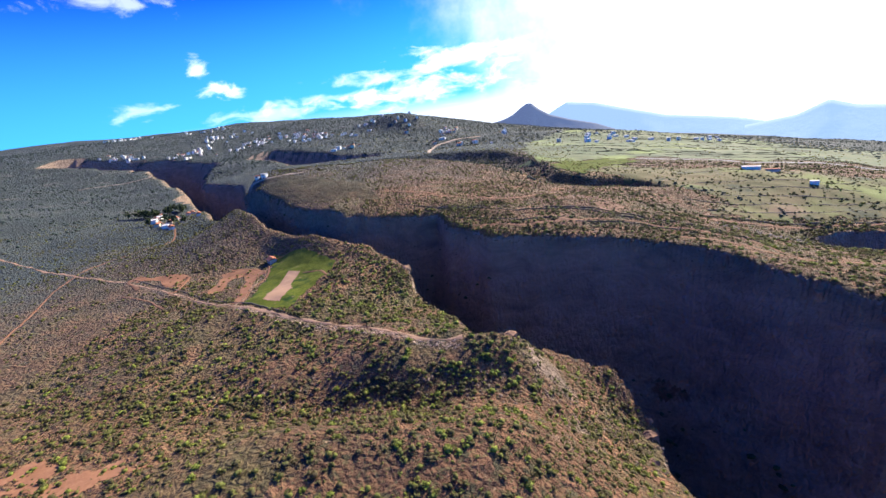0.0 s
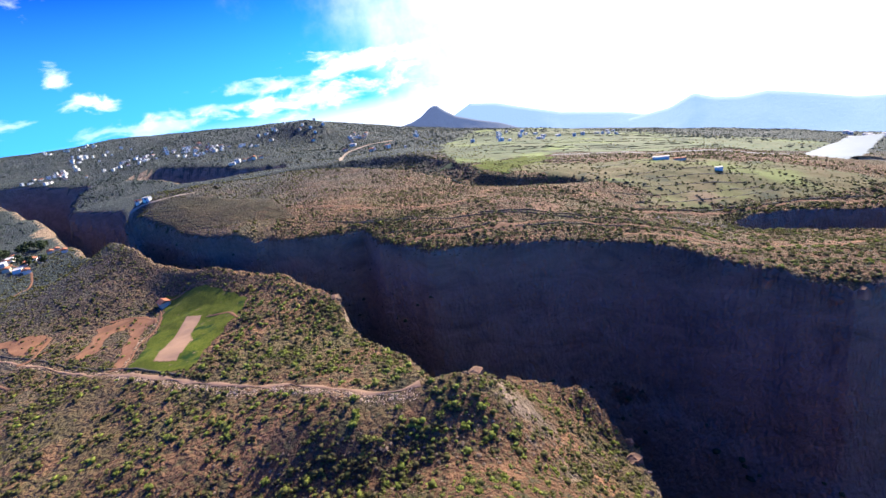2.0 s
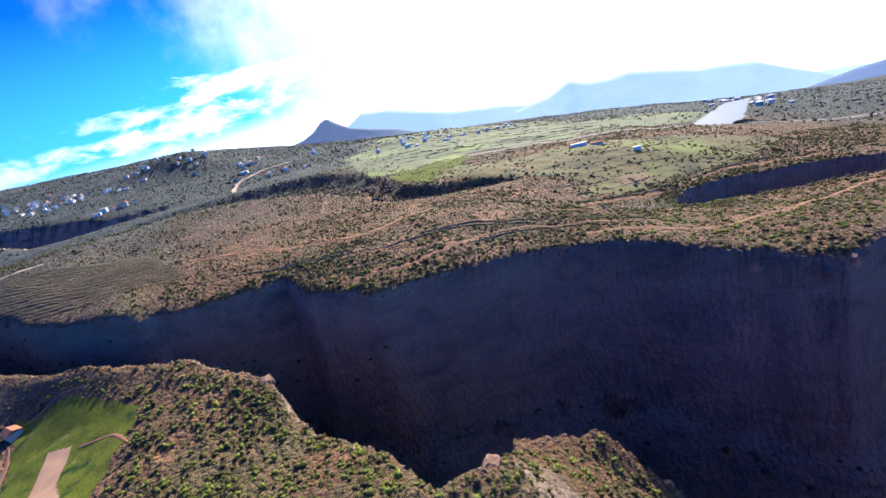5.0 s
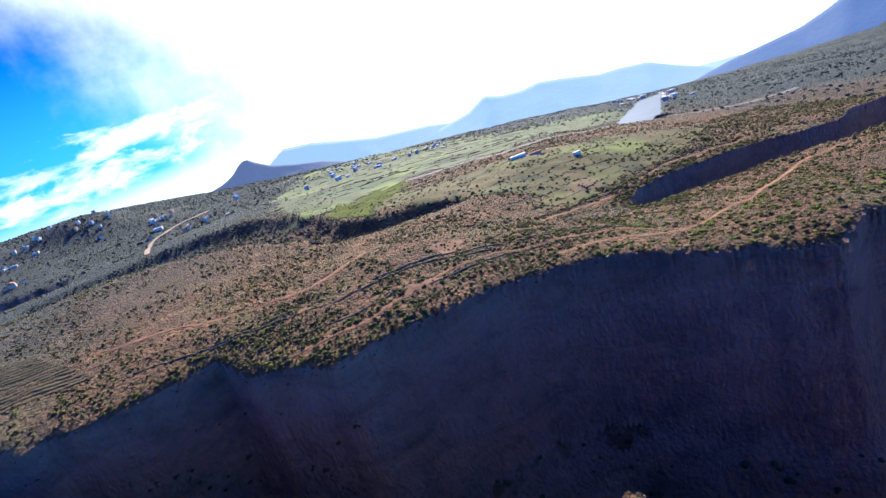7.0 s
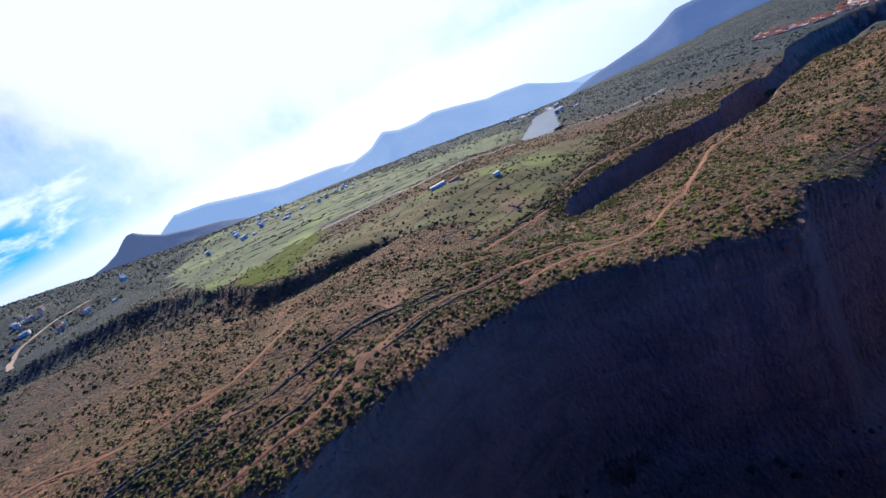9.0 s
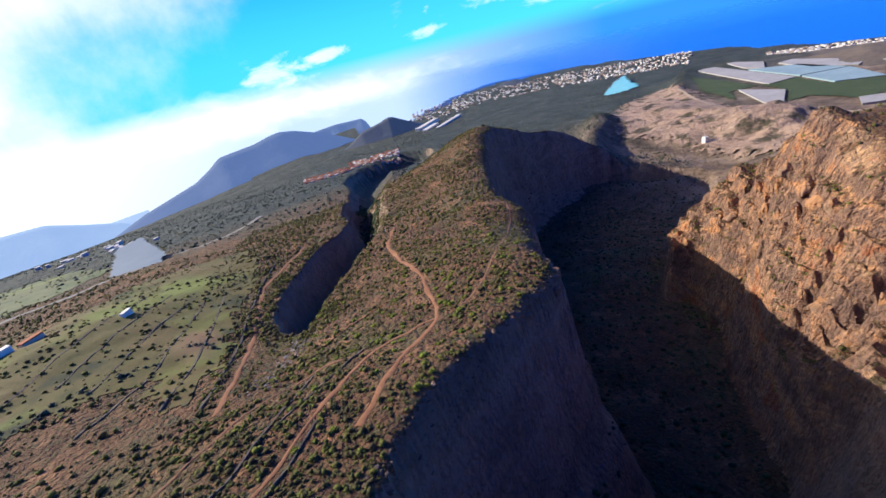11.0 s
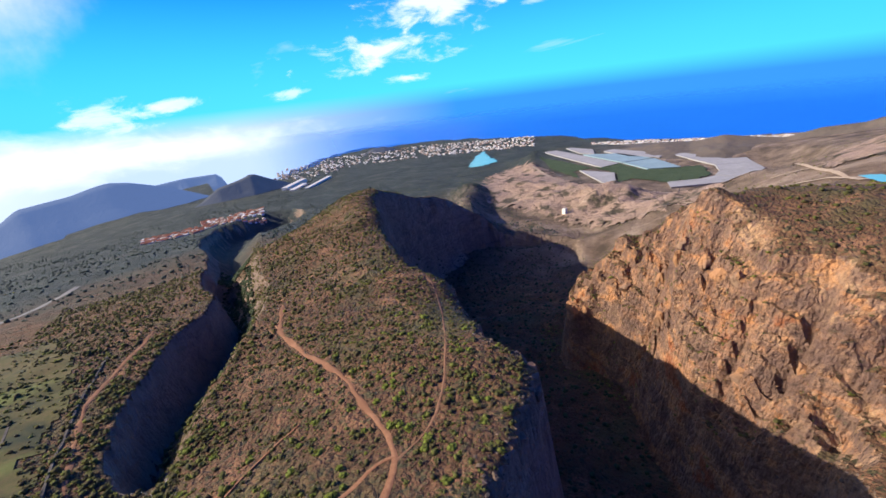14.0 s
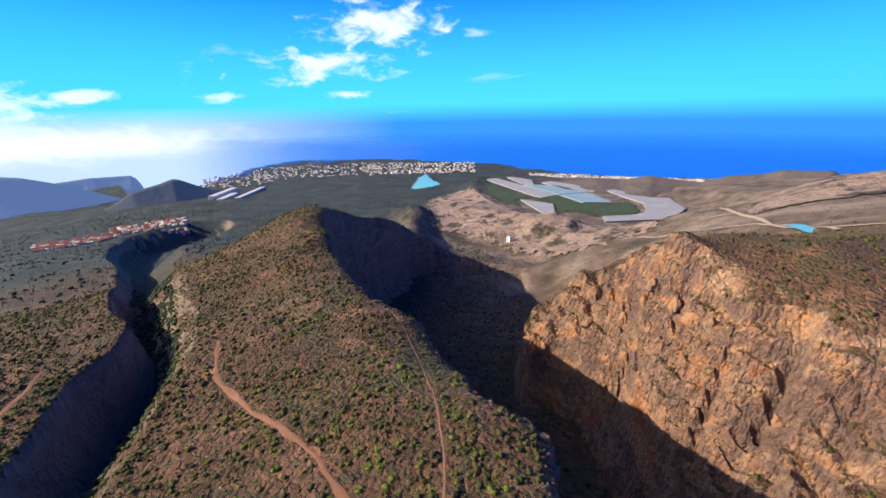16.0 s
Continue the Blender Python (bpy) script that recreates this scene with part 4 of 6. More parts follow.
for k, line in enumerate([[(-99, 205), (-109, 198), (-106, 186), (-109, 177)], [(-127, 202), (-123, 185), (-126, 182)], [(-154, 209), (-156, 201), (-146, 192)], [(-84, 189), (-90, 200), (-99, 206), (-108, 207)], [(-86, 212), (-72, 207), (-62, 200)],
                          [(-62, 176), (-54, 172), (-48, 163)], [(-150, 186), (-132, 176), (-118, 164)]  ]):
    ribbon("worn_path", "worn pale path over the dry slope", line, 1.3 if k < 4 else 0.7, EARTH if k % 2 else PATH_EARTH, ragged=0.9, seed=110 + k, lift=0.26)
patch("bare_strip", "small green plot beside the bare strip", [(-63, 168), (-58, 164), (-62.5, 152), (-65.5, 160)], CROP, lift=0.2, ragged=0.4, seed=121)
# the mesa
patch("bare_ground", "bare reddish soil on the near slope", [(-125, 80), (-92, 70), (-70, 73), (-62, 66), (-75, 58), (-110, 56), (-128, 62)], EARTH, ragged=6, lift=0.08, seed=122)
for k, poly in enumerate([[(40, 178), (54, 172), (60, 176), (46, 184)], [(70, 190), (84, 184), (80, 196)], [(20, 205), (34, 198), (30, 210)]]):
    patch("bare_ground", "bare reddish soil between the scrub", poly, PATH_EARTH, ragged=7, lift=0.08, seed=135 + k)
ribbon("mesa_track", "reddish dirt track over the mesa", [(90, 151), (97, 146), (106, 138), (114, 129), (122, 125.5), (133, 123.7), (148, 121.5), (161, 121), (176, 121.5), (190, 121.5), (204, 121), (213, 118.6), (233, 111.5)], 1.25, EARTH, ragged=0.75, seed=21, lift=0.14)
ribbon("rim_track", "faint reddish track along the rim", [(15, 184), (25, 180), (40, 176.5), (60, 177), (78, 172), (92, 163), (104, 153), (113, 144), (118, 132), (117, 127)], 0.8, EARTH, ragged=0.8, seed=22)
ribbon("mesa_path", "narrow worn path along the mesa's edge", [(116, 128), (119, 117.4), (134, 102.5), (160, 84), (180, 72), (194, 66)], 0.5, PATH_EARTH, ragged=0.9, seed=23, lift=0.1)
ribbon("plateau_track", "pale track across the plateau", [(-30, 262), (-8, 244), (8, 231), (20, 225), (32, 217.5), (42, 218.8), (52, 222), (64, 228.5), (74, 232)], 1.5, EARTH, ragged=0.8, seed=24)
ribbon("cross_track", "reddish track joining the plateau's tracks", [(74, 232), (72, 215), (78, 200), (99, 181), (113, 167), (117, 156), (114, 142)], 0.55, PATH_EARTH, ragged=0.8, seed=25)
ribbon("gully_track", "earth track beside the gully", [(115, 180), (127, 178.4), (154, 177), (188, 176), (209, 174), (241, 163), (262, 156)], 1.2, EARTH, ragged=0.7, seed=26)
stone_wall("low dark dry stone wall between the mesa's tracks", [(50, 196), (66, 190.5), (82, 179), (97, 168.5), (115, 158.5)], 0.45, 0.6, 26)
stone_wall("low stone bank on the mesa", [(132, 155.4), (141, 145), (145, 135)], 0.3, 0.7, 27, mat=EARTH)
for k, line in enumerate([[(0, 215), (40, 196), (62, 190), (84, 172)], [(10, 197), (36, 184), (58, 180)], [(58, 175), (80, 168), (96, 158)], [(-20, 225), (10, 212), (34, 204)], [(100, 165), (112, 152), (122, 141)]]):
    stone_wall("low broken dry stone terrace wall", line, 0.35, 0.5, 30 + k)
# the terraced plain
TERRACES = []
for k, line in enumerate([[(128, 211), (152, 202), (172, 200.6), (192, 198), (215, 197)], [(128, 194), (142, 192), (159, 190.8), (208, 190)], [(120, 184), (134, 182), (168, 180), (195, 178), (249, 170)], [(150, 216), (184, 210), (207, 203)],
                          [(160, 228), (190, 221), (222, 212)], [(150, 240), (185, 234), (230, 222)], [(120, 300), (140, 298), (160, 292)], [(112, 310), (140, 312), (165, 305)], [(110, 330), (140, 328), (168, 318)], [(160, 270), (190, 262), (215, 250)]]):
    stone_wall("long dark dry stone terrace wall", line, 0.4, 0.8, 50 + k, "terrace walls")
    TERRACES.append(smooth_line(line, 1.5))
ribbon("valley_road", "grey valley road through the fields", [(165, 345), (181, 336), (219, 331), (276, 308), (315, 280), (350, 262), (420, 232), (520, 200)], 5, ASPHALT, seed=60, step=3, ragged=0.05, category="road")
ribbon("farm_road", "pale road on the far slope", [(-1, 545), (2, 600), (7, 661), (28, 690), (52, 708), (86, 723)], 5, PALE, seed=61, step=4, lift=0.8)
ribbon("house_lane", "pale lane to the white house", [(-148, 348), (-142, 341), (-131, 334), (-116, 331), (-98, 329)], 1.8, PALE, seed=62)
patch("meadow", "green and ochre terraced meadow", [(118, 188), (150, 182), (196, 181), (250, 176), (290, 190), (270, 235), (215, 262), (150, 300), (108, 340), (92, 320), (112, 280), (140, 235), (146, 205)], GRASS, step=1.5, ragged=5, lift=0.2, seed=63)
patch("meadow", "bright green sloping meadow", [(98, 285), (118, 300), (165, 330), (150, 350), (110, 352), (90, 330)], CROP, step=1.5, ragged=5, lift=0.3, seed=64)
VINE = material("vine_rows", [(0.3, (0.06, 0.045, 0.028)), (0.5, (0.085, 0.07, 0.035)), (0.7, (0.12, 0.095, 0.05))], scale=0.15, fine=1.5, bump=0.8, bump_dist=0.4)
for k in range(17):
    f = k / 16
    a, b = np.array((-128.0, 330.0)) * (1 - f) + np.array((-104.0, 272.0)) * f, np.array((-52.0, 300.0)) * (1 - f) + np.array((-30.0, 240.0)) * f
    ribbon("crop_row", "dark row of low vines on the plateau", [tuple(a), tuple((a + b) / 2), tuple(b)], 1.1, VINE, lift=0.4, ragged=0.7, seed=70 + k, step=2, category="crop row")
BADLAND = material("bare_badland", [(0.3, (0.22, 0.145, 0.105)), (0.45, (0.42, 0.285, 0.21)), (0.55, (0.30, 0.205, 0.148)), (0.7, (0.55, 0.415, 0.32))], scale=0.03, fine=0.16, bump=1.0, bump_dist=8.0,
                   mottle=[((0.085, 0.07, 0.045), 0.04, 0.50, 0.62)])
patch("badland", "bare pinkish eroded slope below the crater", [(300, -300), (345, -290), (420, -300), (520, -300), (640, -370), (760, -500), (800, -640), (700, -610), (540, -512), (434, -496), (345, -525), (270, -590), (180, -520), (215, -400), (250, -330)],
      BADLAND, step=2.4, ragged=18, lift=0.8, relief=4.0, seed=97, category="slope")
patch("badland", "pale quarried slope beyond the pond", [(60, -330), (150, -300), (170, -420), (100, -520), (20, -560), (-60, -480), (-20, -380)], BADLAND, step=2.6, ragged=8, lift=0.8, relief=4.0, seed=98, category="slope")
VALLEY = material("valley_grass", [(0.3, (0.05, 0.068, 0.036)), (0.45, (0.075, 0.098, 0.045)), (0.55, (0.105, 0.115, 0.055)), (0.7, (0.14, 0.125, 0.07))], scale=0.012, fine=0.12, bump=0.4, bump_dist=0.5,
                  mottle=[((0.05, 0.062, 0.03), 0.02, 0.54, 0.62), ((0.16, 0.2, 0.05), 0.009, 0.55, 0.64)])
patch("valley_meadow", "wide green meadows on the valley floor", [(70, 345), (170, 340), (260, 320), (420, 300), (560, 420), (520, 640), (380, 800), (220, 720), (120, 560), (90, 440)], VALLEY, step=5, ragged=14, lift=0.3, seed=99)

HEDGE = material("hedge_leaves", [(0.3, (0.05, 0.062, 0.036)), (0.7, (0.085, 0.1, 0.05))], scale=0.1, fine=0.8, bump=1.0, bump_dist=0.8)
for k in range(14):
    f = k / 13
    a = np.array((95.0, 400.0)) * (1 - f) + np.array((240.0, 720.0)) * f
    b = np.array((330.0, 318.0)) * (1 - f) + np.array((520.0, 560.0)) * f
    m = (a + b) / 2 + np.array((8.0 * math.sin(k * 2.1), 10.0 * math.cos(k * 1.7)))
    s0, s1 = 0.12 + 0.1 * math.sin(k * 3.3), 0.9 + 0.1 * math.cos(k * 2.7)
    stone_wall("dark straggling hedgerow between valley meadows", [tuple(a + (b - a) * s0), tuple(m), tuple(a + (b - a) * s1)], 0.7 + 0.3 * math.sin(k), 1.2, 160 + k, "hedgerows", HEDGE, "hedgerow")


# ---------------------------------------------------------------- scrub, trees and stones
def leaf_material(name, colours, rough=0.75, glow=0.3, by_piece=0.35, size=0.45, bump=0.6):
    """Foliage or rock whose hue varies from plant to plant and a little within each; leaves let some light through."""
    mat = bpy.data.materials.new(name)
    mat.use_nodes = True
    nt = mat.node_tree
    nt.nodes.clear()
    node = tree_of(nt)
    geo = node("ShaderNodeNewGeometry")
    where = node("ShaderNodeTexCoord").outputs["Object"]
    plant = node("ShaderNodeTexNoise", {"Vector": where, "Scale": size, "Detail": 2.0, "Roughness": 0.5})
    n = node("ShaderNodeTexNoise", {"Vector": where, "Scale": 3.0, "Detail": 4.0, "Roughness": 0.7})
    wide = node("ShaderNodeMapRange", {"Value": plant.outputs["Fac"], "From Min": 0.3, "From Max": 0.7, "To Max": 1.0 - by_piece})
    k = node("ShaderNodeMath", {0: geo.outputs["Random Per Island"], 1: by_piece}, operation="MULTIPLY")
    k3 = node("ShaderNodeMath", {0: k.outputs[0], 1: wide.outputs[0]}, operation="ADD")
    col = ramp(node, k3.outputs[0], colours)
    bs = node("ShaderNodeBsdfPrincipled", {"Base Color": col, "Roughness": rough, "Specular IOR Level": 0.2})
    b = node("ShaderNodeBump", {"Height": n.outputs["Fac"], "Strength": bump, "Distance": 0.3})
    nt.links.new(b.outputs[0], bs.inputs["Normal"])
    o = node("ShaderNodeOutputMaterial")
    if glow:
        thin = node("ShaderNodeBsdfTranslucent", {"Color": col})
        mx = node("ShaderNodeMixShader", {0: glow, 1: bs.outputs[0], 2: thin.outputs[0]})
        nt.links.new(mx.outputs[0], o.inputs[0])
    else:
        nt.links.new(bs.outputs[0], o.inputs[0])
    return mat


SCRUB = leaf_material("scrub_leaves", [(0.05, (0.085, 0.06, 0.032)), (0.25, (0.135, 0.105, 0.05)), (0.45, (0.125, 0.115, 0.042)), (0.65, (0.165, 0.168, 0.042)), (0.85, (0.235, 0.245, 0.05)), (1.0, (0.29, 0.31, 0.06))], glow=0.52)
FRESH = leaf_material("fresh_leaves", [(0.1, (0.12, 0.135, 0.026)), (0.5, (0.205, 0.235, 0.04)), (0.9, (0.3, 0.335, 0.055))], glow=0.45)
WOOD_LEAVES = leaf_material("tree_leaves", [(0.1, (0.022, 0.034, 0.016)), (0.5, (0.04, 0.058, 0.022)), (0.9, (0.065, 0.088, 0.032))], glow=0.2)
# paler, bluer copy of the tree leaves, with the haze painted into the colour
HAZED_LEAVES = leaf_material("haze_tinted_leaves", [(0.1, (0.036, 0.052, 0.042)), (0.5, (0.05, 0.07, 0.052)), (0.9, (0.07, 0.092, 0.062))], glow=0.25)
ROCKS = leaf_material("loose_rock", [(0.1, (0.06, 0.045, 0.035)), (0.4, (0.115, 0.08, 0.058)), (0.75, (0.19, 0.125, 0.085)), (0.95, (0.29, 0.2, 0.135))], rough=0.95, glow=0, by_piece=0.7)
BED_ROCK = leaf_material("stream_rock", [(0.1, (0.09, 0.076, 0.066)), (0.5, (0.17, 0.148, 0.13)), (0.9, (0.3, 0.27, 0.24))], rough=0.95, glow=0, by_piece=0.7)
RUBBLE = leaf_material("pale_rubble", [(0.1, (0.33, 0.2, 0.125)), (0.5, (0.5, 0.34, 0.22)), (0.9, (0.62, 0.46, 0.32))], rough=0.95, glow=0, by_piece=0.7)
CLIFF_ROCK = leaf_material("ochre_rock", [(0.05, (0.10, 0.062, 0.05)), (0.3, (0.19, 0.11, 0.072)), (0.5, (0.32, 0.16, 0.075)), (0.7, (0.21, 0.13, 0.088)), (0.95, (0.34, 0.21, 0.125))], rough=0.95, glow=0, by_piece=0.2, size=0.22, bump=1.0)
BARK = material("bark", [(0.3, (0.06, 0.045, 0.03)), (0.7, (0.12, 0.09, 0.06))], scale=1.0, fine=8, bump=0.5, bump_dist=0.03)


def lump(sub, rnd, rough=0.3):
    bm = bmesh.new()
    bmesh.ops.create_icosphere(bm, subdivisions=sub, radius=0.5)
    v = np.array([tuple(p.co) for p in bm.verts])
    f = np.array([[p.index for p in t.verts] for t in bm.faces])
    bm.free()
    v *= np.array([1 + rnd.uniform(-rough, rough) for _ in range(len(v))])[:, None]
    return v, f


def bush(seed, lumps, sprays, tall=0.62):
    """A straggling bush about one metre across: a few uneven leafy lumps with jagged sprays of leaves standing out of them."""
    rnd = random.Random(seed)
    vs, fs, at = [], [], 0
    for k in range(lumps):
        v, f = lump(1, rnd, 0.35)
        a, r = rnd.uniform(0, 6.28), (0.0 if lumps == 1 else rnd.uniform(0.1, 0.3))
        s = rnd.uniform(0.45, 0.75) if lumps > 1 else 0.75
        v = v * np.array((s, s * rnd.uniform(0.7, 1.0), s * tall)) + np.array((r * math.cos(a), r * math.sin(a), 0.18 * tall + rnd.uniform(0, 0.12)))
        vs.append(v)
        fs.append(f + at)
        at += len(v)
    for k in range(sprays):
        a, up = rnd.uniform(0, 6.28), rnd.uniform(0.05, 1.35)
        d = np.array((math.cos(a) * math.cos(up), math.sin(a) * math.cos(up), math.sin(up) * tall))
        side = np.array((-math.sin(a), math.cos(a), rnd.uniform(-0.6, 0.6)))
        r0, r1, w = rnd.uniform(0.1, 0.25), rnd.uniform(0.42, 0.66), rnd.uniform(0.09, 0.17)
        mid = d * (r0 + r1) * 0.55
        base = np.array((rnd.uniform(-0.15, 0.15), rnd.uniform(-0.15, 0.15), 0.08))
        v = np.array([d * r0, mid + side * w, d * r1 + side * rnd.uniform(-0.08, 0.08), mid - side * w]) + base
        vs.append(v)
        fs.append(np.array([[0, 1, 2], [0, 2, 3]]) + at)
        at += 4
    v = np.concatenate(vs)
    v[:, 2] = np.maximum(v[:, 2], -0.15)
    return v, np.concatenate(fs)


def rock(seed, sub=2, planes=9, flat=0.65):
    """A broken stone about one metre across, with flat faces."""
    rnd = random.Random(seed)
    v, f = lump(sub, rnd, 0.12)
    for _ in range(planes):
        n = np.array((rnd.gauss(0, 1), rnd.gauss(0, 1), rnd.gauss(0, 0.8)))
        n /= np.linalg.norm(n)
        v = v - np.maximum(v @ n - rnd.uniform(0.2, 0.36), 0)[:, None] * n
    v = v * np.array((rnd.uniform(0.9, 1.3), rnd.uniform(0.7, 1.0), flat))
    v[:, 2] += 0.12
    return v, f


def scatter(name, label, category, places, sizes, mat, forms, seed=1, squash=(0.7, 1.1), sink=0.0, group="", smooth=True):
    """One mesh of many clumps standing on the ground."""
    rng = np.random.default_rng(seed)
    all_v, all_f, at = [], [], 0
    which = rng.integers(0, len(forms), len(places))
    z = ground_at(places[:, 0], places[:, 1])
    for k, (v, f) in enumerate(forms):
        m = which == k
        n = m.sum()
        if not n:
            continue
        a = rng.uniform(0, 2 * math.pi, n)
        c, s = np.cos(a)[:, None], np.sin(a)[:, None]
        q = np.stack([v[None, :, 0] * c - v[None, :, 1] * s, v[None, :, 0] * s + v[None, :, 1] * c, np.repeat(v[None, :, 2], n, 0)], -1)
        q = q * sizes[m][:, None, None]
        q[..., 2] *= rng.uniform(*squash, n)[:, None]
        q[..., 0] += places[m, 0][:, None]
        q[..., 1] += places[m, 1][:, None]
        q[..., 2] += (z[m] - sink * sizes[m])[:, None]
        all_v.append(q.reshape(-1, 3))
        all_f.append((f[None] + (np.arange(n) * len(v))[:, None, None]).reshape(-1, 3) + at)
        at += n * len(v)
    v, f = np.concatenate(all_v), np.concatenate(all_f)
    me = bpy.data.meshes.new(name)
    me.vertices.add(len(v))
    me.vertices.foreach_set("co", v.ravel())
    me.loops.add(f.size)
    me.loops.foreach_set("vertex_index", f.ravel())
    me.polygons.add(len(f))
    me.polygons.foreach_set("loop_start", np.arange(0, f.size, 3))
    me.polygons.foreach_set("use_smooth", np.full(len(f), smooth))
    me.update(calc_edges=True)
    me.materials.append(mat)
    return tagged(new(name, me), label, category, group, kind="stuff")


def steepness(x, y):
    e = 1.5
    return np.hypot(ground_at(x + e, y) - ground_at(x - e, y), ground_at(x, y + e) - ground_at(x, y - e)) / (2 * e)


CLEAR = [[(-90, 219), (-66, 201), (-46, 177), (-51, 159), (-57, 137), (-77, 148), (-81.5, 185)]]
BARE_YARD = [(-112, 203), (-100, 208), (-86, 197), (-86, 181), (-80, 152), (-99, 175)]


def spots(box, count, seed, most_steep=0.8, patchy=14.0, fill=0.0):
    """Random places in a box, thinned by patches, off the tracks, fields and steep faces."""
    rng = np.random.default_rng(seed)
    x, y = rng.uniform(box[0], box[1], count), rng.uniform(box[2], box[3], count)
    keep = (fbm(x, y, patchy, 3, seed) + fill) > rng.uniform(-1.0, 0.6, count)
    keep &= (steepness(x, y) < most_steep) & (inside(x, y, GORGE) < -0.5) & (inside(x, y, GULLY) < -0.5)
    for poly in CLEAR:
        keep &= inside(x, y, poly) < 0
    keep &= (inside(x, y, BARE_YARD) < 0) | (rng.uniform(0, 1, count) < 0.2)
    x, y = x[keep], y[keep]
    ok = np.ones(len(x), bool)
    for line, half in TRACK_LINES:
        lo, hi = line.min(0) - half, line.max(0) + half
        m = (x > lo[0]) & (x < hi[0]) & (y > lo[1]) & (y < hi[1])
        if m.any():
            ok[m] &= line_distance(x[m], y[m], line) > half
    return np.stack([x[ok], y[ok]], 1)


def sizes_for(n, seed, low, high, power=2.2):
    return low + (high - low) * np.random.default_rng(seed).uniform(0, 1, n) ** power


FINE = [bush(s, 1 + s % 2, 9) for s in range(9)]
FAR = [bush(s + 60, 1, 0) for s in range(6)]
COARSE = [bush(s + 20, 1, 4) for s in range(8)]
PEBBLES = [rock(s + 90, 1) for s in range(6)]
STONES = [rock(s + 40, 1 + s % 2) for s in range(8)]

p = spots((70, 215, 62, 185), 20000, 101, patchy=9, fill=-0.2)
scatter("mesa_scrub", "low olive and green scrub dotted over the mesa", "scrub", p, sizes_for(len(p), 1, 0.35, 2.0, 3.0), SCRUB, FINE, 1)
p = spots((-40, 110, 140, 270), 13000, 102, patchy=22, fill=-0.15)
scatter("plateau_scrub", "low olive scrub dotted over the plateau", "scrub", p, sizes_for(len(p), 2, 0.4, 1.7, 2.2), SCRUB, COARSE, 2)
p = spots((-130, 60, 45, 215), 30000, 103, 1.3, patchy=10, fill=-0.1)
scatter("slope_scrub", "dense green and dry scrub on the near slope", "scrub", p, sizes_for(len(p), 3, 0.35, 2.2, 2.6), SCRUB, FINE, 3)
p = spots((-330, -100, 60, 420), 8500, 104, fill=0.2)
scatter("hillside_scrub", "dark low scrub on the hillside", "scrub", p, sizes_for(len(p), 4, 0.5, 2.1), SCRUB, COARSE, 4)
p = spots((30, 260, -200, 20), 6500, 105, 0.75, patchy=12, fill=-0.15)
scatter("south_scrub", "scattered dark scrub above the ochre wall", "scrub", p, sizes_for(len(p), 5, 0.6, 3.2, 2.6), SCRUB, FINE, 5)
p = spots((100, 320, 150, 330), 9000, 106, 0.8, fill=-0.25)
scatter("plain_scrub", "green scrub along the terraces", "scrub", p, sizes_for(len(p), 6, 0.6, 2.4), SCRUB, COARSE, 6)
p = spots((205, 420, -60, 200), 15000, 107, 1.0, fill=0.25)
scatter("ridge_scrub", "dark scrub on the mesa's far ridge", "scrub", p, sizes_for(len(p), 7, 0.8, 2.6), SCRUB, COARSE, 7)
p = spots((-200, 600, 250, 900), 12000, 108, 0.9, 60, fill=-0.1)
p = p[(np.hypot(p[:, 0] - 86, p[:, 1] - 150) > 230)]
scatter("valley_scrub", "dark scrub and hedges over the far valley", "scrub", p, sizes_for(len(p), 8, 1.0, 3.2), SCRUB, FAR, 8)
p = spots((60, 900, -800, -60), 16000, 109, 0.9, 50, fill=-0.2)
p = p[inside(p[:, 0], p[:, 1], CALDERA) < -5]
scatter("seaward_scrub", "sparse scrub on the seaward slopes", "scrub", p, sizes_for(len(p), 9, 0.8, 2.6), SCRUB, FAR, 9)
p = spots((400, 1300, -200, 900), 14000, 110, 0.9, 120, fill=-0.1)
scatter("plain_woods", "dark woods and hedges over the distant plain", "woods", p, sizes_for(len(p), 10, 2, 5.5), HAZED_LEAVES, FAR, 10)
p = spots((-230, -35, 205, 430), 9500, 111, 0.9, patchy=24, fill=0.0)
scatter("upland_scrub", "dark low scrub on the upper plateau", "scrub", p, sizes_for(len(p), 21, 0.5, 2.0), SCRUB, COARSE, 21)
p = spots((-40, 120, 262, 430), 6000, 112, 0.9, patchy=24, fill=0.0)
scatter("back_scrub", "low scrub behind the plateau", "scrub", p, sizes_for(len(p), 22, 0.5, 2.2), SCRUB, COARSE, 22)
p = spots((-900, -300, 60, 1300), 17000, 113, 0.9, patchy=60, fill=0.3)
scatter("upper_slope_scrub", "dark scrub and trees over the far hillside", "scrub", p, sizes_for(len(p), 23, 1.2, 4.5), HAZED_LEAVES, FAR, 23)
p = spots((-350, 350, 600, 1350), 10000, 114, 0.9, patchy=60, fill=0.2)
scatter("town_trees", "dark trees and gardens round the hill town", "trees", p, sizes_for(len(p), 24, 1.8, 5.0), HAZED_LEAVES, FAR, 24, (0.8, 1.3))
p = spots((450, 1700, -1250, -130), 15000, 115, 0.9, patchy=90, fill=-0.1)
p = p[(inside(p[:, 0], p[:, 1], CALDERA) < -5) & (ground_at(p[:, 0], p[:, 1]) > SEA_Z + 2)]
scatter("coast_scrub", "dark scrub and hedges over the coastal plain", "scrub", p, sizes_for(len(p), 25, 1.5, 4.5), HAZED_LEAVES, FAR, 25)
p = spots((330, 700, -400, -120), 9000, 116, 0.9, patchy=40, fill=0.25)
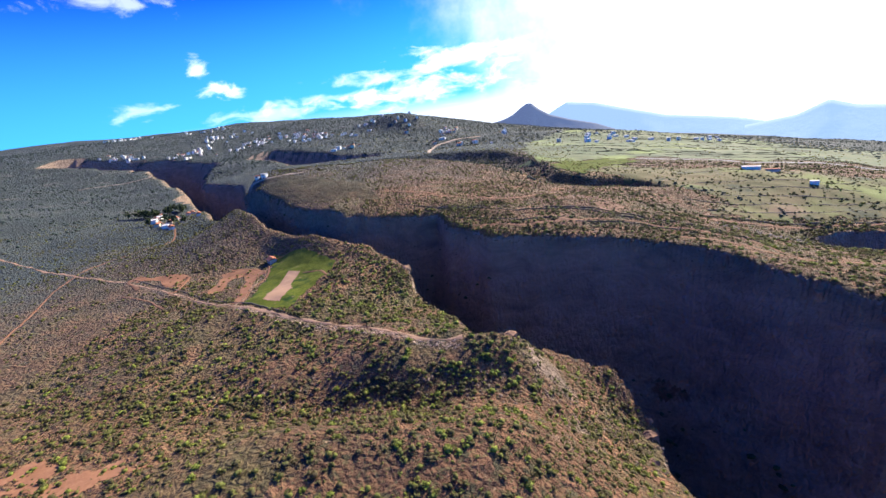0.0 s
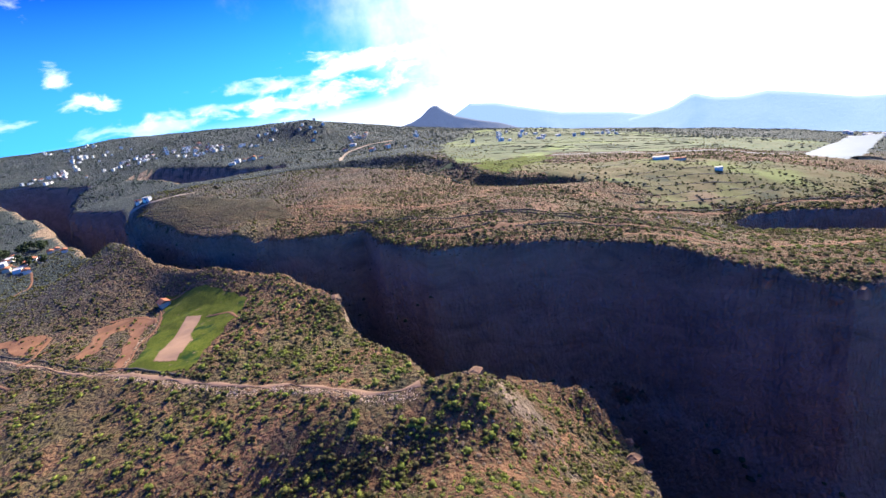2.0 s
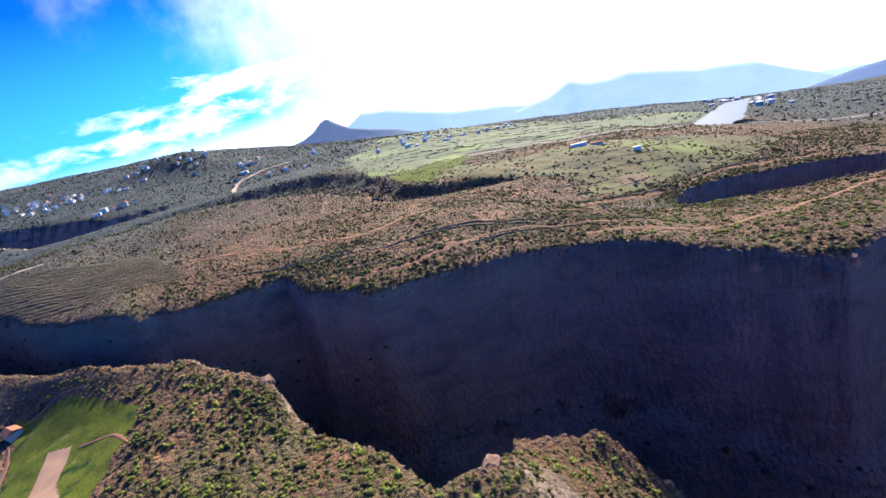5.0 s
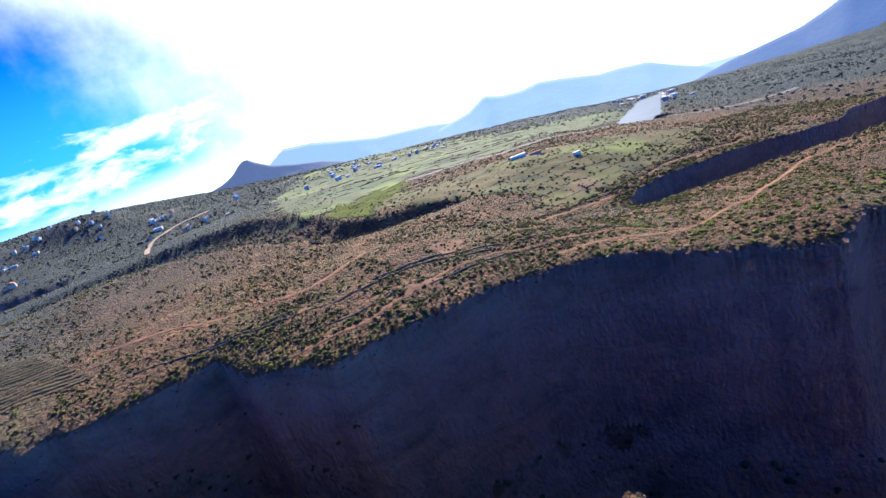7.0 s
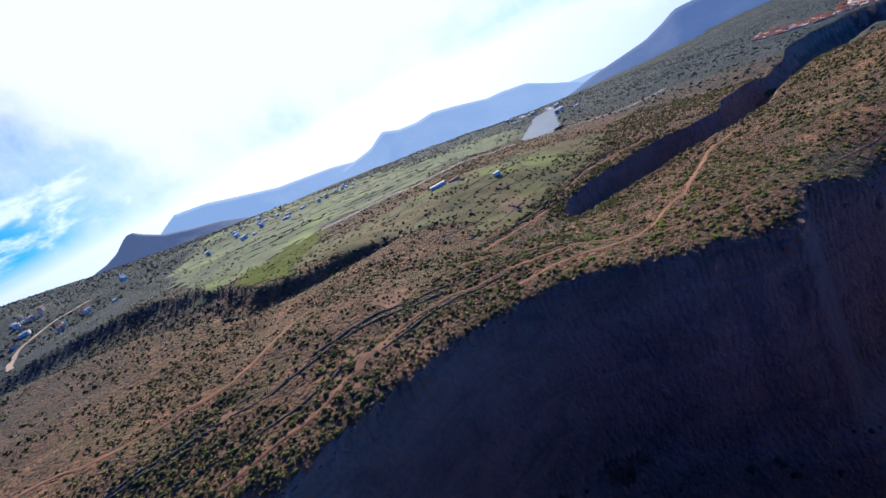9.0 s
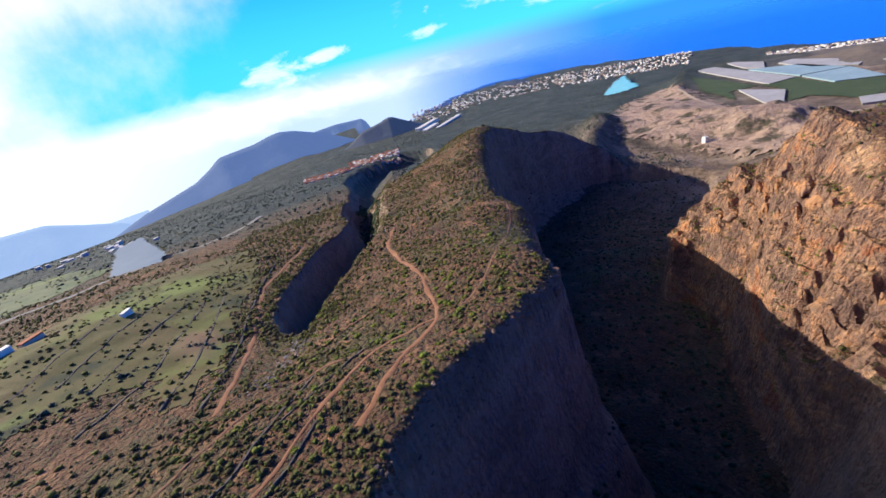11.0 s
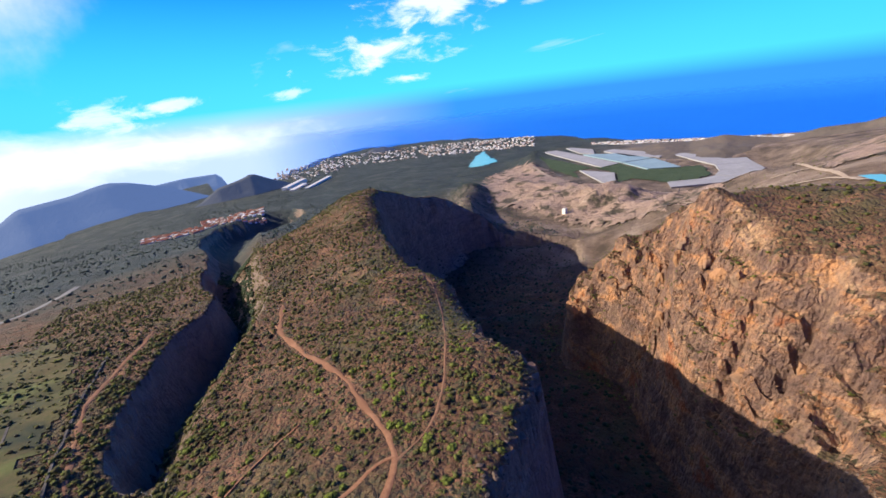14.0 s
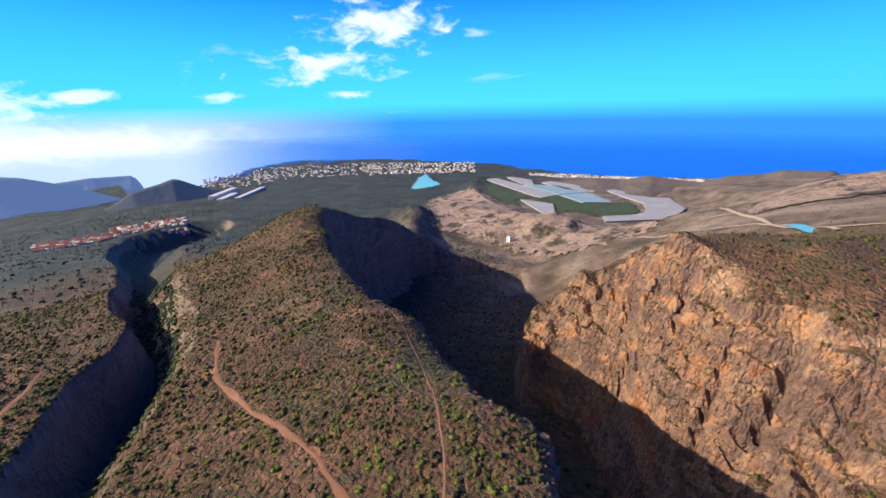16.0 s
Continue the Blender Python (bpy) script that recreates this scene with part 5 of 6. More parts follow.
p = p[line_distance(p[:, 0], p[:, 1], [(420, -215), (520, -240), (640, -330), (720, -400)]) < 60]
scatter("knoll_scrub", "dark green scrub over the knolls at the gorge's mouth", "scrub", p, sizes_for(len(p), 26, 1.0, 3.6), HAZED_LEAVES, FAR, 26)
# trees along the ravine, the gully and the hamlet
rng = np.random.default_rng(5)
cand = np.stack([rng.uniform(-95, 170, 9000), rng.uniform(185, 530, 9000)], 1)
cand = cand[(inside(cand[:, 0], cand[:, 1], RAVINE) > -2.5) | (line_distance(cand[:, 0], cand[:, 1], [(131, 252), (146, 226), (154, 211), (162, 190)]) < 4)]
scatter("ravine_trees", "dark bushy trees filling the ravine", "trees", cand, sizes_for(len(cand), 11, 0.8, 2.8, 1.4), HAZED_LEAVES, FINE, 11, (0.9, 1.4))
cand = np.stack([rng.uniform(120, 300, 3500), rng.uniform(150, 200, 3500)], 1)
k = inside(cand[:, 0], cand[:, 1], GULLY)
cand = cand[(k < -1) & (k > -9)]
scatter("gully_scrub", "dense green bushes along the gully's edge", "scrub", cand, sizes_for(len(cand), 12, 0.8, 2.6), SCRUB, FINE, 12)
cand = np.stack([rng.uniform(-230, 20, 9000), rng.uniform(150, 420, 9000)], 1)
k = inside(cand[:, 0], cand[:, 1], GORGE)
cand = cand[(k < 9) & (k > 1)]
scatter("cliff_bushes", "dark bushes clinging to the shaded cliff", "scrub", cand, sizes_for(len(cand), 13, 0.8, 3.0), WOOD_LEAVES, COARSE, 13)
cand = np.concatenate([t + rng.normal(0, 0.8, t.shape) for t in TERRACES])
cand = cand[fbm(cand[:, 0], cand[:, 1], 16, 3, 41) > -0.2]
scatter("terrace_bushes", "low bushes growing along the terrace walls", "scrub", cand, sizes_for(len(cand), 19, 0.5, 2.2, 1.8), SCRUB, COARSE, 19)
# loose stones on the rims, the rocky slope and the gully's head
cand = np.stack([rng.uniform(-60, 230, 70000), rng.uniform(-10, 220, 70000)], 1)
k = inside(cand[:, 0], cand[:, 1], GORGE)
cand = cand[(k < 0.5) & (k > -7) & (rng.uniform(0, 1, len(k)) < np.exp(k / 2.5))]
scatter("rim_stones", "brown stones and slabs along the gorge's rim", "stones", cand, sizes_for(len(cand), 14, 0.35, 1.7, 3), ROCKS, PEBBLES, 14, (0.5, 1.0), 0.15, smooth=False)
VALE = [(-66, 91), (-44, 88), (-20, 87), (6, 88), (28, 86), (42, 84)]
cand = np.stack([rng.uniform(-75, 52, 6000), rng.uniform(70, 108, 6000)], 1)
d = line_distance(cand[:, 0], cand[:, 1], VALE)
cand = cand[(d < 11 * rng.uniform(0, 1, len(d)) ** 0.7) & (inside(cand[:, 0], cand[:, 1], GORGE) < -1) & (rng.uniform(0, 1, len(d)) < 0.75)]
scatter("slope_stones", "dark tumbled boulders in the small valley", "stones", cand, sizes_for(len(cand), 15, 0.25, 1.5, 3.2), ROCKS, PEBBLES, 15, (0.6, 1.0), 0.15, smooth=False)
cand = np.stack([rng.uniform(-90, 52, 1900), rng.uniform(72, 108, 1900)], 1)
d = line_distance(cand[:, 0], cand[:, 1], VALE)
cand = cand[(d < 9 * rng.uniform(0, 1, len(d)) ** 0.6) & (inside(cand[:, 0], cand[:, 1], GORGE) < -1) & (fbm(cand[:, 0], cand[:, 1], 9, 3, 79) > -0.25)]
scatter("valley_thicket", "olive and green thicket along the small valley", "scrub", cand, sizes_for(len(cand), 17, 0.6, 2.4, 1.8), SCRUB, FINE, 17)
cand = np.stack([rng.uniform(118, 190, 2500), rng.uniform(158, 174, 2500)], 1)
d = line_distance(cand[:, 0], cand[:, 1], [(186, 163), (160, 163.5), (142, 163.5), (130, 168), (120, 171)])
cand = cand[d < rng.uniform(0, 4.5, len(d))]
scatter("gully_stones", "pale boulders in the dry stream bed", "stones", cand, sizes_for(len(cand), 16, 0.3, 1.4, 2.2), BED_ROCK, STONES, 16, (0.6, 1.0), 0.15, smooth=False)

def shrub(name, seed, mat):
    """A rounded shrub of several leafy tufts with jagged sprays."""
    v, f = bush(seed * 31 + 7, 4, 34, 0.75)
    me = bpy.data.meshes.new(name)
    me.from_pydata(v.tolist(), [], f.tolist())
    me.polygons.foreach_set("use_smooth", np.full(len(me.polygons), True))
    me.materials.append(mat)
    return me


p = np.concatenate([spots((-48, 12, 104, 190), 1000, 121, 0.8, patchy=12, fill=-0.15), spots((-5, 50, 58, 112), 650, 122, 0.9, patchy=10, fill=-0.1), spots((-125, -50, 50, 150), 600, 123, 0.8, patchy=12, fill=-0.2)])
scatter("fresh_scrub", "bright yellow-green bushes over the near slope", "scrub", p, sizes_for(len(p), 18, 0.6, 2.3, 1.8), FRESH, FINE, 18)
SHRUBS = [shrub("shrub", s, FRESH) for s in range(7)]
count = 0
for box, n, seed in (((86, 170, 90, 165), 330, 201), ((-70, 50, 50, 175), 420, 202)):
    q = spots(box, n, seed, 0.7, 10, fill=0.2)
    rnd = random.Random(seed)
    for x, y in q[:148]:
        ob = new("shrub", SHRUBS[rnd.randrange(7)])
        s = rnd.uniform(0.8, 2.1)
        ob.matrix_world = Matrix.LocRotScale((x, y, float(ground_at(x, y)) - 0.1), Euler((0, 0, rnd.uniform(0, 6.28))), (s, s, s * rnd.uniform(0.75, 1.0)))
        tagged(ob, "rounded bright green shrub on dry reddish soil", "shrub", "bright green shrubs")
        count += 1


def outcrop(seed):
    """A fluted crag about one metre across, broken into flat faces."""
    rnd = random.Random(seed)
    v, f = lump(4, rnd, 0.03)
    for _ in range(16):
        n = np.array((rnd.gauss(0, 1), rnd.gauss(0, 1), rnd.gauss(0, 0.5)))
        n /= np.linalg.norm(n)
        v = v - np.maximum(v @ n - rnd.uniform(0.22, 0.4), 0)[:, None] * n
    ang = np.arctan2(v[:, 1], v[:, 0])
    flute = fbm(ang * 2.2 + seed, v[:, 2] * 0.6, 0.7, 3, seed, True)
    v[:, :2] *= (1 + 0.14 * flute)[:, None]
    v += 0.05 * np.stack([fbm(v[:, 1] * 4, v[:, 2] * 4, 1, 2, seed + k) for k in range(3)], 1)
    me = bpy.data.meshes.new("crag")
    me.from_pydata(v.tolist(), [], f.tolist())
    me.materials.append(CLIFF_ROCK)
    return me


CRAG_FORMS = [outcrop(s + 300) for s in range(6)]
BROWN_ROCK = leaf_material("rim_rock", [(0.05, (0.06, 0.042, 0.034)), (0.35, (0.13, 0.085, 0.06)), (0.6, (0.24, 0.13, 0.08)), (0.95, (0.32, 0.2, 0.13))], rough=0.95, glow=0, by_piece=0.2, size=0.5, bump=1.0)
RIM_FORMS = [outcrop(s + 340) for s in range(4)]
for me in RIM_FORMS:
    me.materials[0] = BROWN_ROCK
# brown crags on the near rim, the notch and the mesa's corner
for i, (x, y, w, h) in enumerate([(49, 91, 5, 8), (46.5, 86, 4.5, 7), (44.5, 81, 4, 6), (50.5, 96, 3.5, 6), (14.5, 101, 5, 5), (17, 103.5, 3.5, 4), (4, 120, 5, 7), (2, 125, 4, 5), (5, 112, 3.5, 5), (-8, 139, 4, 5), (-16, 162, 5, 6),
                                  (117, 92.5, 4, 5), (113.5, 95, 3, 4), (121, 91.8, 3, 4), (106, 108.5, 3.5, 4.5), (150, 77, 4, 5), (187, 60, 4, 5)]):
    ob = new("rock_outcrop", RIM_FORMS[i % 4])
    ob.matrix_world = Matrix.LocRotScale((x, y, float(ground_at(x, y)) - h * 0.34), Euler((0.1 * (i % 3 - 1), 0.08 * (i % 4 - 1.5), i * 1.7)), (w * 1.25, w, h))
    tagged(ob, "weathered brown rock outcrop on the gorge's rim", "rock", "rim outcrops")
rnd = random.Random(77)
sites = [(141, -30, 9, 12), (145, -28, 8, 13), (137, -28, 7, 9), (200, -39, 10, 9), (194, -42, 8, 8), (206, -42, 9, 7), (104, 2, 7, 8), (120, -16, 8, 8), (112, -12, 7, 7), (128, -22, 7, 8), (96, -2, 6, 7), (160, -45, 8, 9), (172, -46, 8, 8),
         (152, -40, 8, 9), (182, -52, 8, 8), (88, 2, 6, 6)]
while len(sites) < 20:
    x, y = rnd.uniform(72, 240), rnd.uniform(-92, 18)
    if 1 < float(inside(np.array([x]), np.array([y]), CRAGS)[0]):
        s = 1.6 + 4.2 * rnd.random() ** 2
        sites.append((x, y, s, s * rnd.uniform(0.8, 1.5)))
for x, y, s, h in sites:
    ob = new("crag", CRAG_FORMS[rnd.randrange(6)])
    ob.matrix_world = Matrix.LocRotScale((x, y, float(ground_at(x, y)) - h * 0.3), Euler((rnd.uniform(-0.3, 0.3), rnd.uniform(-0.3, 0.3), rnd.uniform(0, 6.28))), (s * rnd.uniform(0.8, 1.2), s * rnd.uniform(0.6, 1.0), h))
    tagged(ob, "weathered orange rock crag on the ochre gorge wall" if s < 6 else "large fluted orange rock buttress on the gorge wall", "crag", "crags of the ochre wall")
rng = np.random.default_rng(15)
cand = np.stack([rng.uniform(70, 245, 5000), rng.uniform(-96, 20, 5000)], 1)
cand = cand[inside(cand[:, 0], cand[:, 1], CRAGS) > -6][:900]
scatter("wall_stones", "broken orange boulders on the ochre wall", "stones", cand, sizes_for(len(cand), 31, 0.4, 1.6, 3), CLIFF_ROCK, PEBBLES, 31, (0.7, 1.2), 0.15, smooth=False)
cand = np.stack([rng.uniform(70, 245, 6000), rng.uniform(-96, 20, 6000)], 1)
cand = cand[(inside(cand[:, 0], cand[:, 1], CRAGS) > -6) & (fbm(cand[:, 0], cand[:, 1], 16, 3, 33) > -0.1)]
scatter("wall_scrub", "green and dry bushes clinging to the ochre wall", "scrub", cand, sizes_for(len(cand), 32, 0.6, 2.2), SCRUB, FINE, 32)


# pale rubble heaped along the road and the field's edge
line = smooth_line([(-79, 147), (-48, 124.5), (-28, 113.6), (-10, 100.4), (0, 99)], 0.25)
line = np.concatenate([line, smooth_line([(-80.5, 151), (-84, 170), (-84, 188)], 0.5), smooth_line([(-166, 206), (-124, 181), (-79, 147)], 0.9)])
cand = np.concatenate([line + rng.normal(0.25, 0.75, line.shape) for _ in range(8)])
scatter("road_rubble", "pale rubble heaped along the gravel road", "stones", cand, sizes_for(len(cand), 35, 0.14, 0.6, 2.6), RUBBLE, PEBBLES, 35, (0.7, 1.1), 0.1, smooth=False)
# dark bushes added on the gorge's floor to stand in for its deep shade
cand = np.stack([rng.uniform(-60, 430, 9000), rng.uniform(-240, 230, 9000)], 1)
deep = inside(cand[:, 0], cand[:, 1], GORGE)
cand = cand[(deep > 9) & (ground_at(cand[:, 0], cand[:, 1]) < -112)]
scatter("gorge_shade_scrub", "dark thicket added on the gorge's floor to deepen its shade", "scrub", cand, sizes_for(len(cand), 36, 1.2, 4.0, 1.5), WOOD_LEAVES, FAR, 36)


cand = np.stack([rng.uniform(150, 480, 12000), rng.uniform(40, 175, 12000)], 1)
cand = cand[inside(cand[:, 0], cand[:, 1], GULLY) > 7][:2600]
scatter("gully_thicket", "dark green thicket filling the gully", "scrub", cand, sizes_for(len(cand), 37, 1.2, 3.6, 1.3), WOOD_LEAVES, COARSE, 37, (0.8, 1.3))


cand = np.stack([rng.uniform(155, 520, 16000), rng.uniform(50, 175, 16000)], 1)
k = inside(cand[:, 0], cand[:, 1], GULLY)
cand = cand[(k > 0.3) & (line_distance(cand[:, 0], cand[:, 1], GULLY[:15]) < 9)][:2200]
scatter("bank_scrub", "green and olive scrub on the gully's gentler bank", "scrub", cand, sizes_for(len(cand), 38, 0.6, 2.4, 2.0), SCRUB, COARSE, 38)


def make_tree(seed, crown_wide, crown_tall, stem):
    """A tree: tapered trunk with limbs and a crown of many leafy clumps."""
    rnd = random.Random(seed)
    root = new("tree")
    bm = bmesh.new()
    limbs = [((0, 0, -0.4), (rnd.uniform(-0.2, 0.2), rnd.uniform(-0.2, 0.2), stem + crown_tall * 0.5), 0.25)]
    for k in range(4):
        a = k * 1.6 + rnd.uniform(-0.3, 0.3)
        limbs.append(((0, 0, stem * rnd.uniform(0.6, 0.9)), (math.cos(a) * crown_wide * 0.3, math.sin(a) * crown_wide * 0.3, stem + crown_tall * 0.35), 0.12))
    for p, q, r in limbs:
        p, q = Vector(p), Vector(q)
        m = Matrix.Translation((p + q) / 2) @ (q - p).to_track_quat("Z", "Y").to_matrix().to_4x4()
        bmesh.ops.create_cone(bm, cap_ends=True, segments=7, radius1=r, radius2=r * 0.4, depth=(q - p).length, matrix=m)
    me = bpy.data.meshes.new("trunk")
    bm.to_mesh(me)
    bm.free()
    me.materials.append(BARK)
    trunk = new("trunk", me)
    trunk.parent = root
    vs, fs, at = [], [], 0
    for k in range(26):
        v, f = bush(seed * 50 + k, 1, 10, 0.8)
        a, r = rnd.uniform(0, 6.28), math.sqrt(rnd.random()) * 0.42
        h = rnd.uniform(0.0, 0.85) * (1 - r)
        v = v * rnd.uniform(0.26, 0.4) * crown_wide + np.array((math.cos(a) * r * crown_wide, math.sin(a) * r * crown_wide, stem + h * crown_tall))
        vs.append(v)
        fs.append(f + at)
        at += len(v)
    me = bpy.data.meshes.new("crown")
    me.from_pydata(np.concatenate(vs).tolist(), [], np.concatenate(fs).tolist())
    me.materials.append(WOOD_LEAVES)
    crown = new("crown", me)
    crown.parent = root
    return tagged(root, "dark green bushy tree beside the hamlet", "tree", "hamlet trees")


GROWN = []
for k in range(22):
    mid, wide = ((-277, 416), 12) if k < 10 else (((-264, 444), 14) if k < 18 else ((-226, 366), 22))
    x, y = rnd.gauss(mid[0], wide * 0.5), rnd.gauss(mid[1], wide * 0.5)
    m = pose(x, y, float(ground_at(x, y)), 0, 0, rnd.uniform(0, 360))
    if k < 3:
        ob = make_tree(k + 1, 7 + k, 6 + k * 0.7, 2.2)
        ob.matrix_world = m
        GROWN.append(ob)
    else:
        copy_thing(GROWN[k % 3], m)


# ---------------------------------------------------------------- buildings
WHITE = material("white_render", [(0.3, (0.66, 0.60, 0.51)), (0.7, (0.82, 0.77, 0.67))], scale=0.3, fine=2.0, bump=0.1, bump_dist=0.05)
CREAM = material("cream_render", [(0.3, (0.50, 0.40, 0.30)), (0.7, (0.66, 0.55, 0.43))], scale=0.3, fine=2.0, bump=0.1, bump_dist=0.05)
TILE = material("roof_tiles", [(0.3, (0.26, 0.09, 0.05)), (0.7, (0.42, 0.17, 0.09))], scale=0.5, fine=4.0, bump=0.5, bump_dist=0.1)
SLAB = material("roof_slab", [(0.3, (0.42, 0.40, 0.38)), (0.7, (0.6, 0.58, 0.55))], scale=0.3, fine=2.0, bump=0.1)
GLASS = material("window_glass", [(0.3, (0.02, 0.025, 0.03)), (0.7, (0.04, 0.045, 0.05))], rough=0.15, bump=0, spec=0.5)
BOARD = material("door_wood", [(0.3, (0.10, 0.055, 0.03)), (0.7, (0.17, 0.1, 0.055))], scale=0.8, fine=6, bump=0.2)
NET = material("greenhouse_net", [(0.3, (0.23, 0.215, 0.21)), (0.5, (0.29, 0.275, 0.27)), (0.7, (0.36, 0.345, 0.335))], scale=0.02, fine=0.15, bump=0.2, bump_dist=0.4)
BLUE_NET = material("blue_net", [(0.3, (0.16, 0.235, 0.265)), (0.7, (0.25, 0.335, 0.37))], scale=0.02, fine=0.15, bump=0.2, bump_dist=0.4)
BANANA = material("banana_rows", [(0.3, (0.03, 0.045, 0.02)), (0.5, (0.05, 0.07, 0.03)), (0.7, (0.07, 0.09, 0.04))], scale=0.05, fine=0.5, bump=0.8, bump_dist=1.0)
TURQUOISE = material("pool_lining", [(0.3, (0.12, 0.40, 0.36)), (0.7, (0.2, 0.5, 0.45))], scale=0.02, fine=0.1, rough=0.2, bump=0.05)
LAKE = material("reservoir_water", [(0.3, (0.13, 0.17, 0.21)), (0.7, (0.18, 0.22, 0.26))], scale=0.02, fine=0.1, rough=0.6, bump=0.03, spec=0.08)


def part(name, bm, mat, parent, label=""):
    """Links a bmesh as one mesh object under a thing."""
    me = bpy.data.meshes.new(name)
    bmesh.ops.recalc_face_normals(bm, faces=bm.faces)
    bm.to_mesh(me)
    bm.free()
    me.materials.append(mat)
    ob = new(name, me)
    ob.parent = parent
    if label:
        ob["label"] = label
    return ob


def block(bm, x0, x1, y0, y1, z0, z1):
    v = [bm.verts.new(c) for c in ((x0, y0, z0), (x1, y0, z0), (x1, y1, z0), (x0, y1, z0), (x0, y0, z1), (x1, y0, z1), (x1, y1, z1), (x0, y1, z1))]
    for f in ((0, 3, 2, 1), (4, 5, 6, 7), (0, 1, 5, 4), (1, 2, 6, 5), (2, 3, 7, 6), (3, 0, 4, 7)):
        bm.faces.new([v[i] for i in f])


def make_house(name, w, l, h, pitched, wall_mat, label, category="house", storeys=1, group=""):
    """A house with its roof, windows and door; its origin lies at its base."""
    root = new(name)
    bm = bmesh.new()
    block(bm, -w / 2, w / 2, -l / 2, l / 2, -3.0, h)
    part("wall", bm, wall_mat, root)
    bm = bmesh.new()
    if pitched:
        o, r = 0.35, w * 0.28
        pts = [(-w / 2 - o, -l / 2 - o, h), (w / 2 + o, -l / 2 - o, h), (w / 2 + o, l / 2 + o, h), (-w / 2 - o, l / 2 + o, h), (0, -l / 2 - o, h + r), (0, l / 2 + o, h + r)]
        v = [bm.verts.new(p) for p in pts]
        for f in ((0, 1, 4), (2, 3, 5), (1, 2, 5, 4), (3, 0, 4, 5), (3, 2, 1, 0)):
            bm.faces.new([v[i] for i in f])
        part("roof", bm, TILE, root, "red tiled roof")
    else:
        block(bm, -w / 2 - 0.12, w / 2 + 0.12, -l / 2 - 0.12, l / 2 + 0.12, h, h + 0.55)
        part("roof", bm, SLAB, root, "flat roof with a low parapet")
    for s in range(storeys):
        z = s * h / storeys
        n = min(2, max(1, int(l / 3.4)))
        for sx in (-1, 1):
            for k in range(n):
                y = -l / 2 + (k + 0.5) * l / n
                if s == 0 and k == 0 and sx == 1:
                    continue
                bm = bmesh.new()
                block(bm, sx * w / 2 - 0.04, sx * w / 2 + 0.04, y - 0.6, y + 0.6, z + 0.9, z + 2.1)
                part("window", bm, GLASS, root)
    bm = bmesh.new()
    y = -l / 2 + 0.5 * l / max(1, int(l / 3.4))
    block(bm, w / 2 - 0.05, w / 2 + 0.05, y - 0.5, y + 0.5, 0, 2.05)
    part("door", bm, BOARD, root)
    return tagged(root, label, category, group)


PLANS = [("house", 6, 9, 3.2, True, WHITE, "white farmhouse with a red tiled roof", 1), ("house", 7, 12, 3.4, False, WHITE, "low white house with a flat roof", 1),
         ("house", 7, 10, 6.2, False, WHITE, "two-storey white house with a flat roof", 2), ("house", 6, 8, 3.2, True, CREAM, "cream house with a red tiled roof", 1),
         ("house", 8, 11, 6.0, True, CREAM, "two-storey ochre house with a red tiled roof", 2)]
KINDS = {}


def put_house(kind, x, y, turn, size=1.0, group="", lift=0.0):
    """A house of a kind on the ground, turned and sized; the first of a kind and size is built, the others copied."""
    key = (kind, round(size, 1))
    m = pose(x, y, float(ground_at(x, y)) + lift, 0, 0, turn)
    if key in KINDS:
        ob = copy_thing(KINDS[key], m)
    else:
        n, w, l, h, pitched, mat, label, st = PLANS[kind]
        ob = make_house(n, w * size, l * size, h * max(0.6, min(size, 2.2)), pitched, mat, label, "house", st)
        ob.matrix_world = m
        KINDS[key] = ob
    if group:
        ob["group"] = group
    return ob


rnd = random.Random(8)
# the hut by the green field and the hamlet above it
put_house(3, -88, 210, 35, 0.6)
for k, (x, y) in enumerate([(-254, 383), (-258, 394), (-262, 404), (-267, 416), (-234, 373), (-234, 383), (-222, 372), (-228, 356), (-220, 350), (-233, 402), (-238, 418), (-217, 390), (-241, 366)]):
    put_house((1, 0, 1, 0, 3, 0, 3, 1, 0, 3, 3, 0, 3)[k], x, y, 30 + rnd.uniform(-15, 15), 0.7, "hamlet houses")
# white houses on the plateau and the slope beyond
put_house(1, -129, 337, 65, 0.4, "plateau houses")
put_house(0, -136, 341, 60, 0.4, "plateau houses")
for k, (x, y) in enumerate([(-137, 676), (-130, 682), (-124, 686), (-116, 680), (-108, 688), (-120, 695), (-143, 668)]):
    put_house((2, 0, 3, 4, 0, 3, 1)[k], x, y, rnd.uniform(0, 90), 0.7, "slope houses")
put_house(3, 10, 690, 20, 0.8)
put_house(1, 24, 720, 70, 0.8)


def village(az_from, az_to, d_from, d_to, n, group, seed, kinds=(0, 1, 2, 3, 4), size=(0.35, 0.6), eye=(0, 0)):
    """Houses strewn over a stretch of land, in loose clusters, none of them in a gorge."""
    r = random.Random(seed)
    hubs = [(r.uniform(az_from, az_to), r.uniform(d_from, d_to)) for _ in range(max(3, n // 6))]
    done = 0
    while done < n:
        h = r.choice(hubs)
        az, d = radians(min(max(r.gauss(h[0], (az_to - az_from) * 0.06 + 0.3), az_from), az_to)), r.gauss(h[1], (d_to - d_from) * 0.08 + 8)
        x, y = eye[0] - d * math.sin(az), eye[1] + d * math.cos(az)
        done += 1
        if max(float(inside(np.array([x]), np.array([y]), q)[0]) for q in (GORGE, SIDE_GULLY, GULLY)) > -10:
            continue
        put_house(r.choice(kinds), x, y, r.uniform(0, 180), round(r.uniform(*size), 1), group)


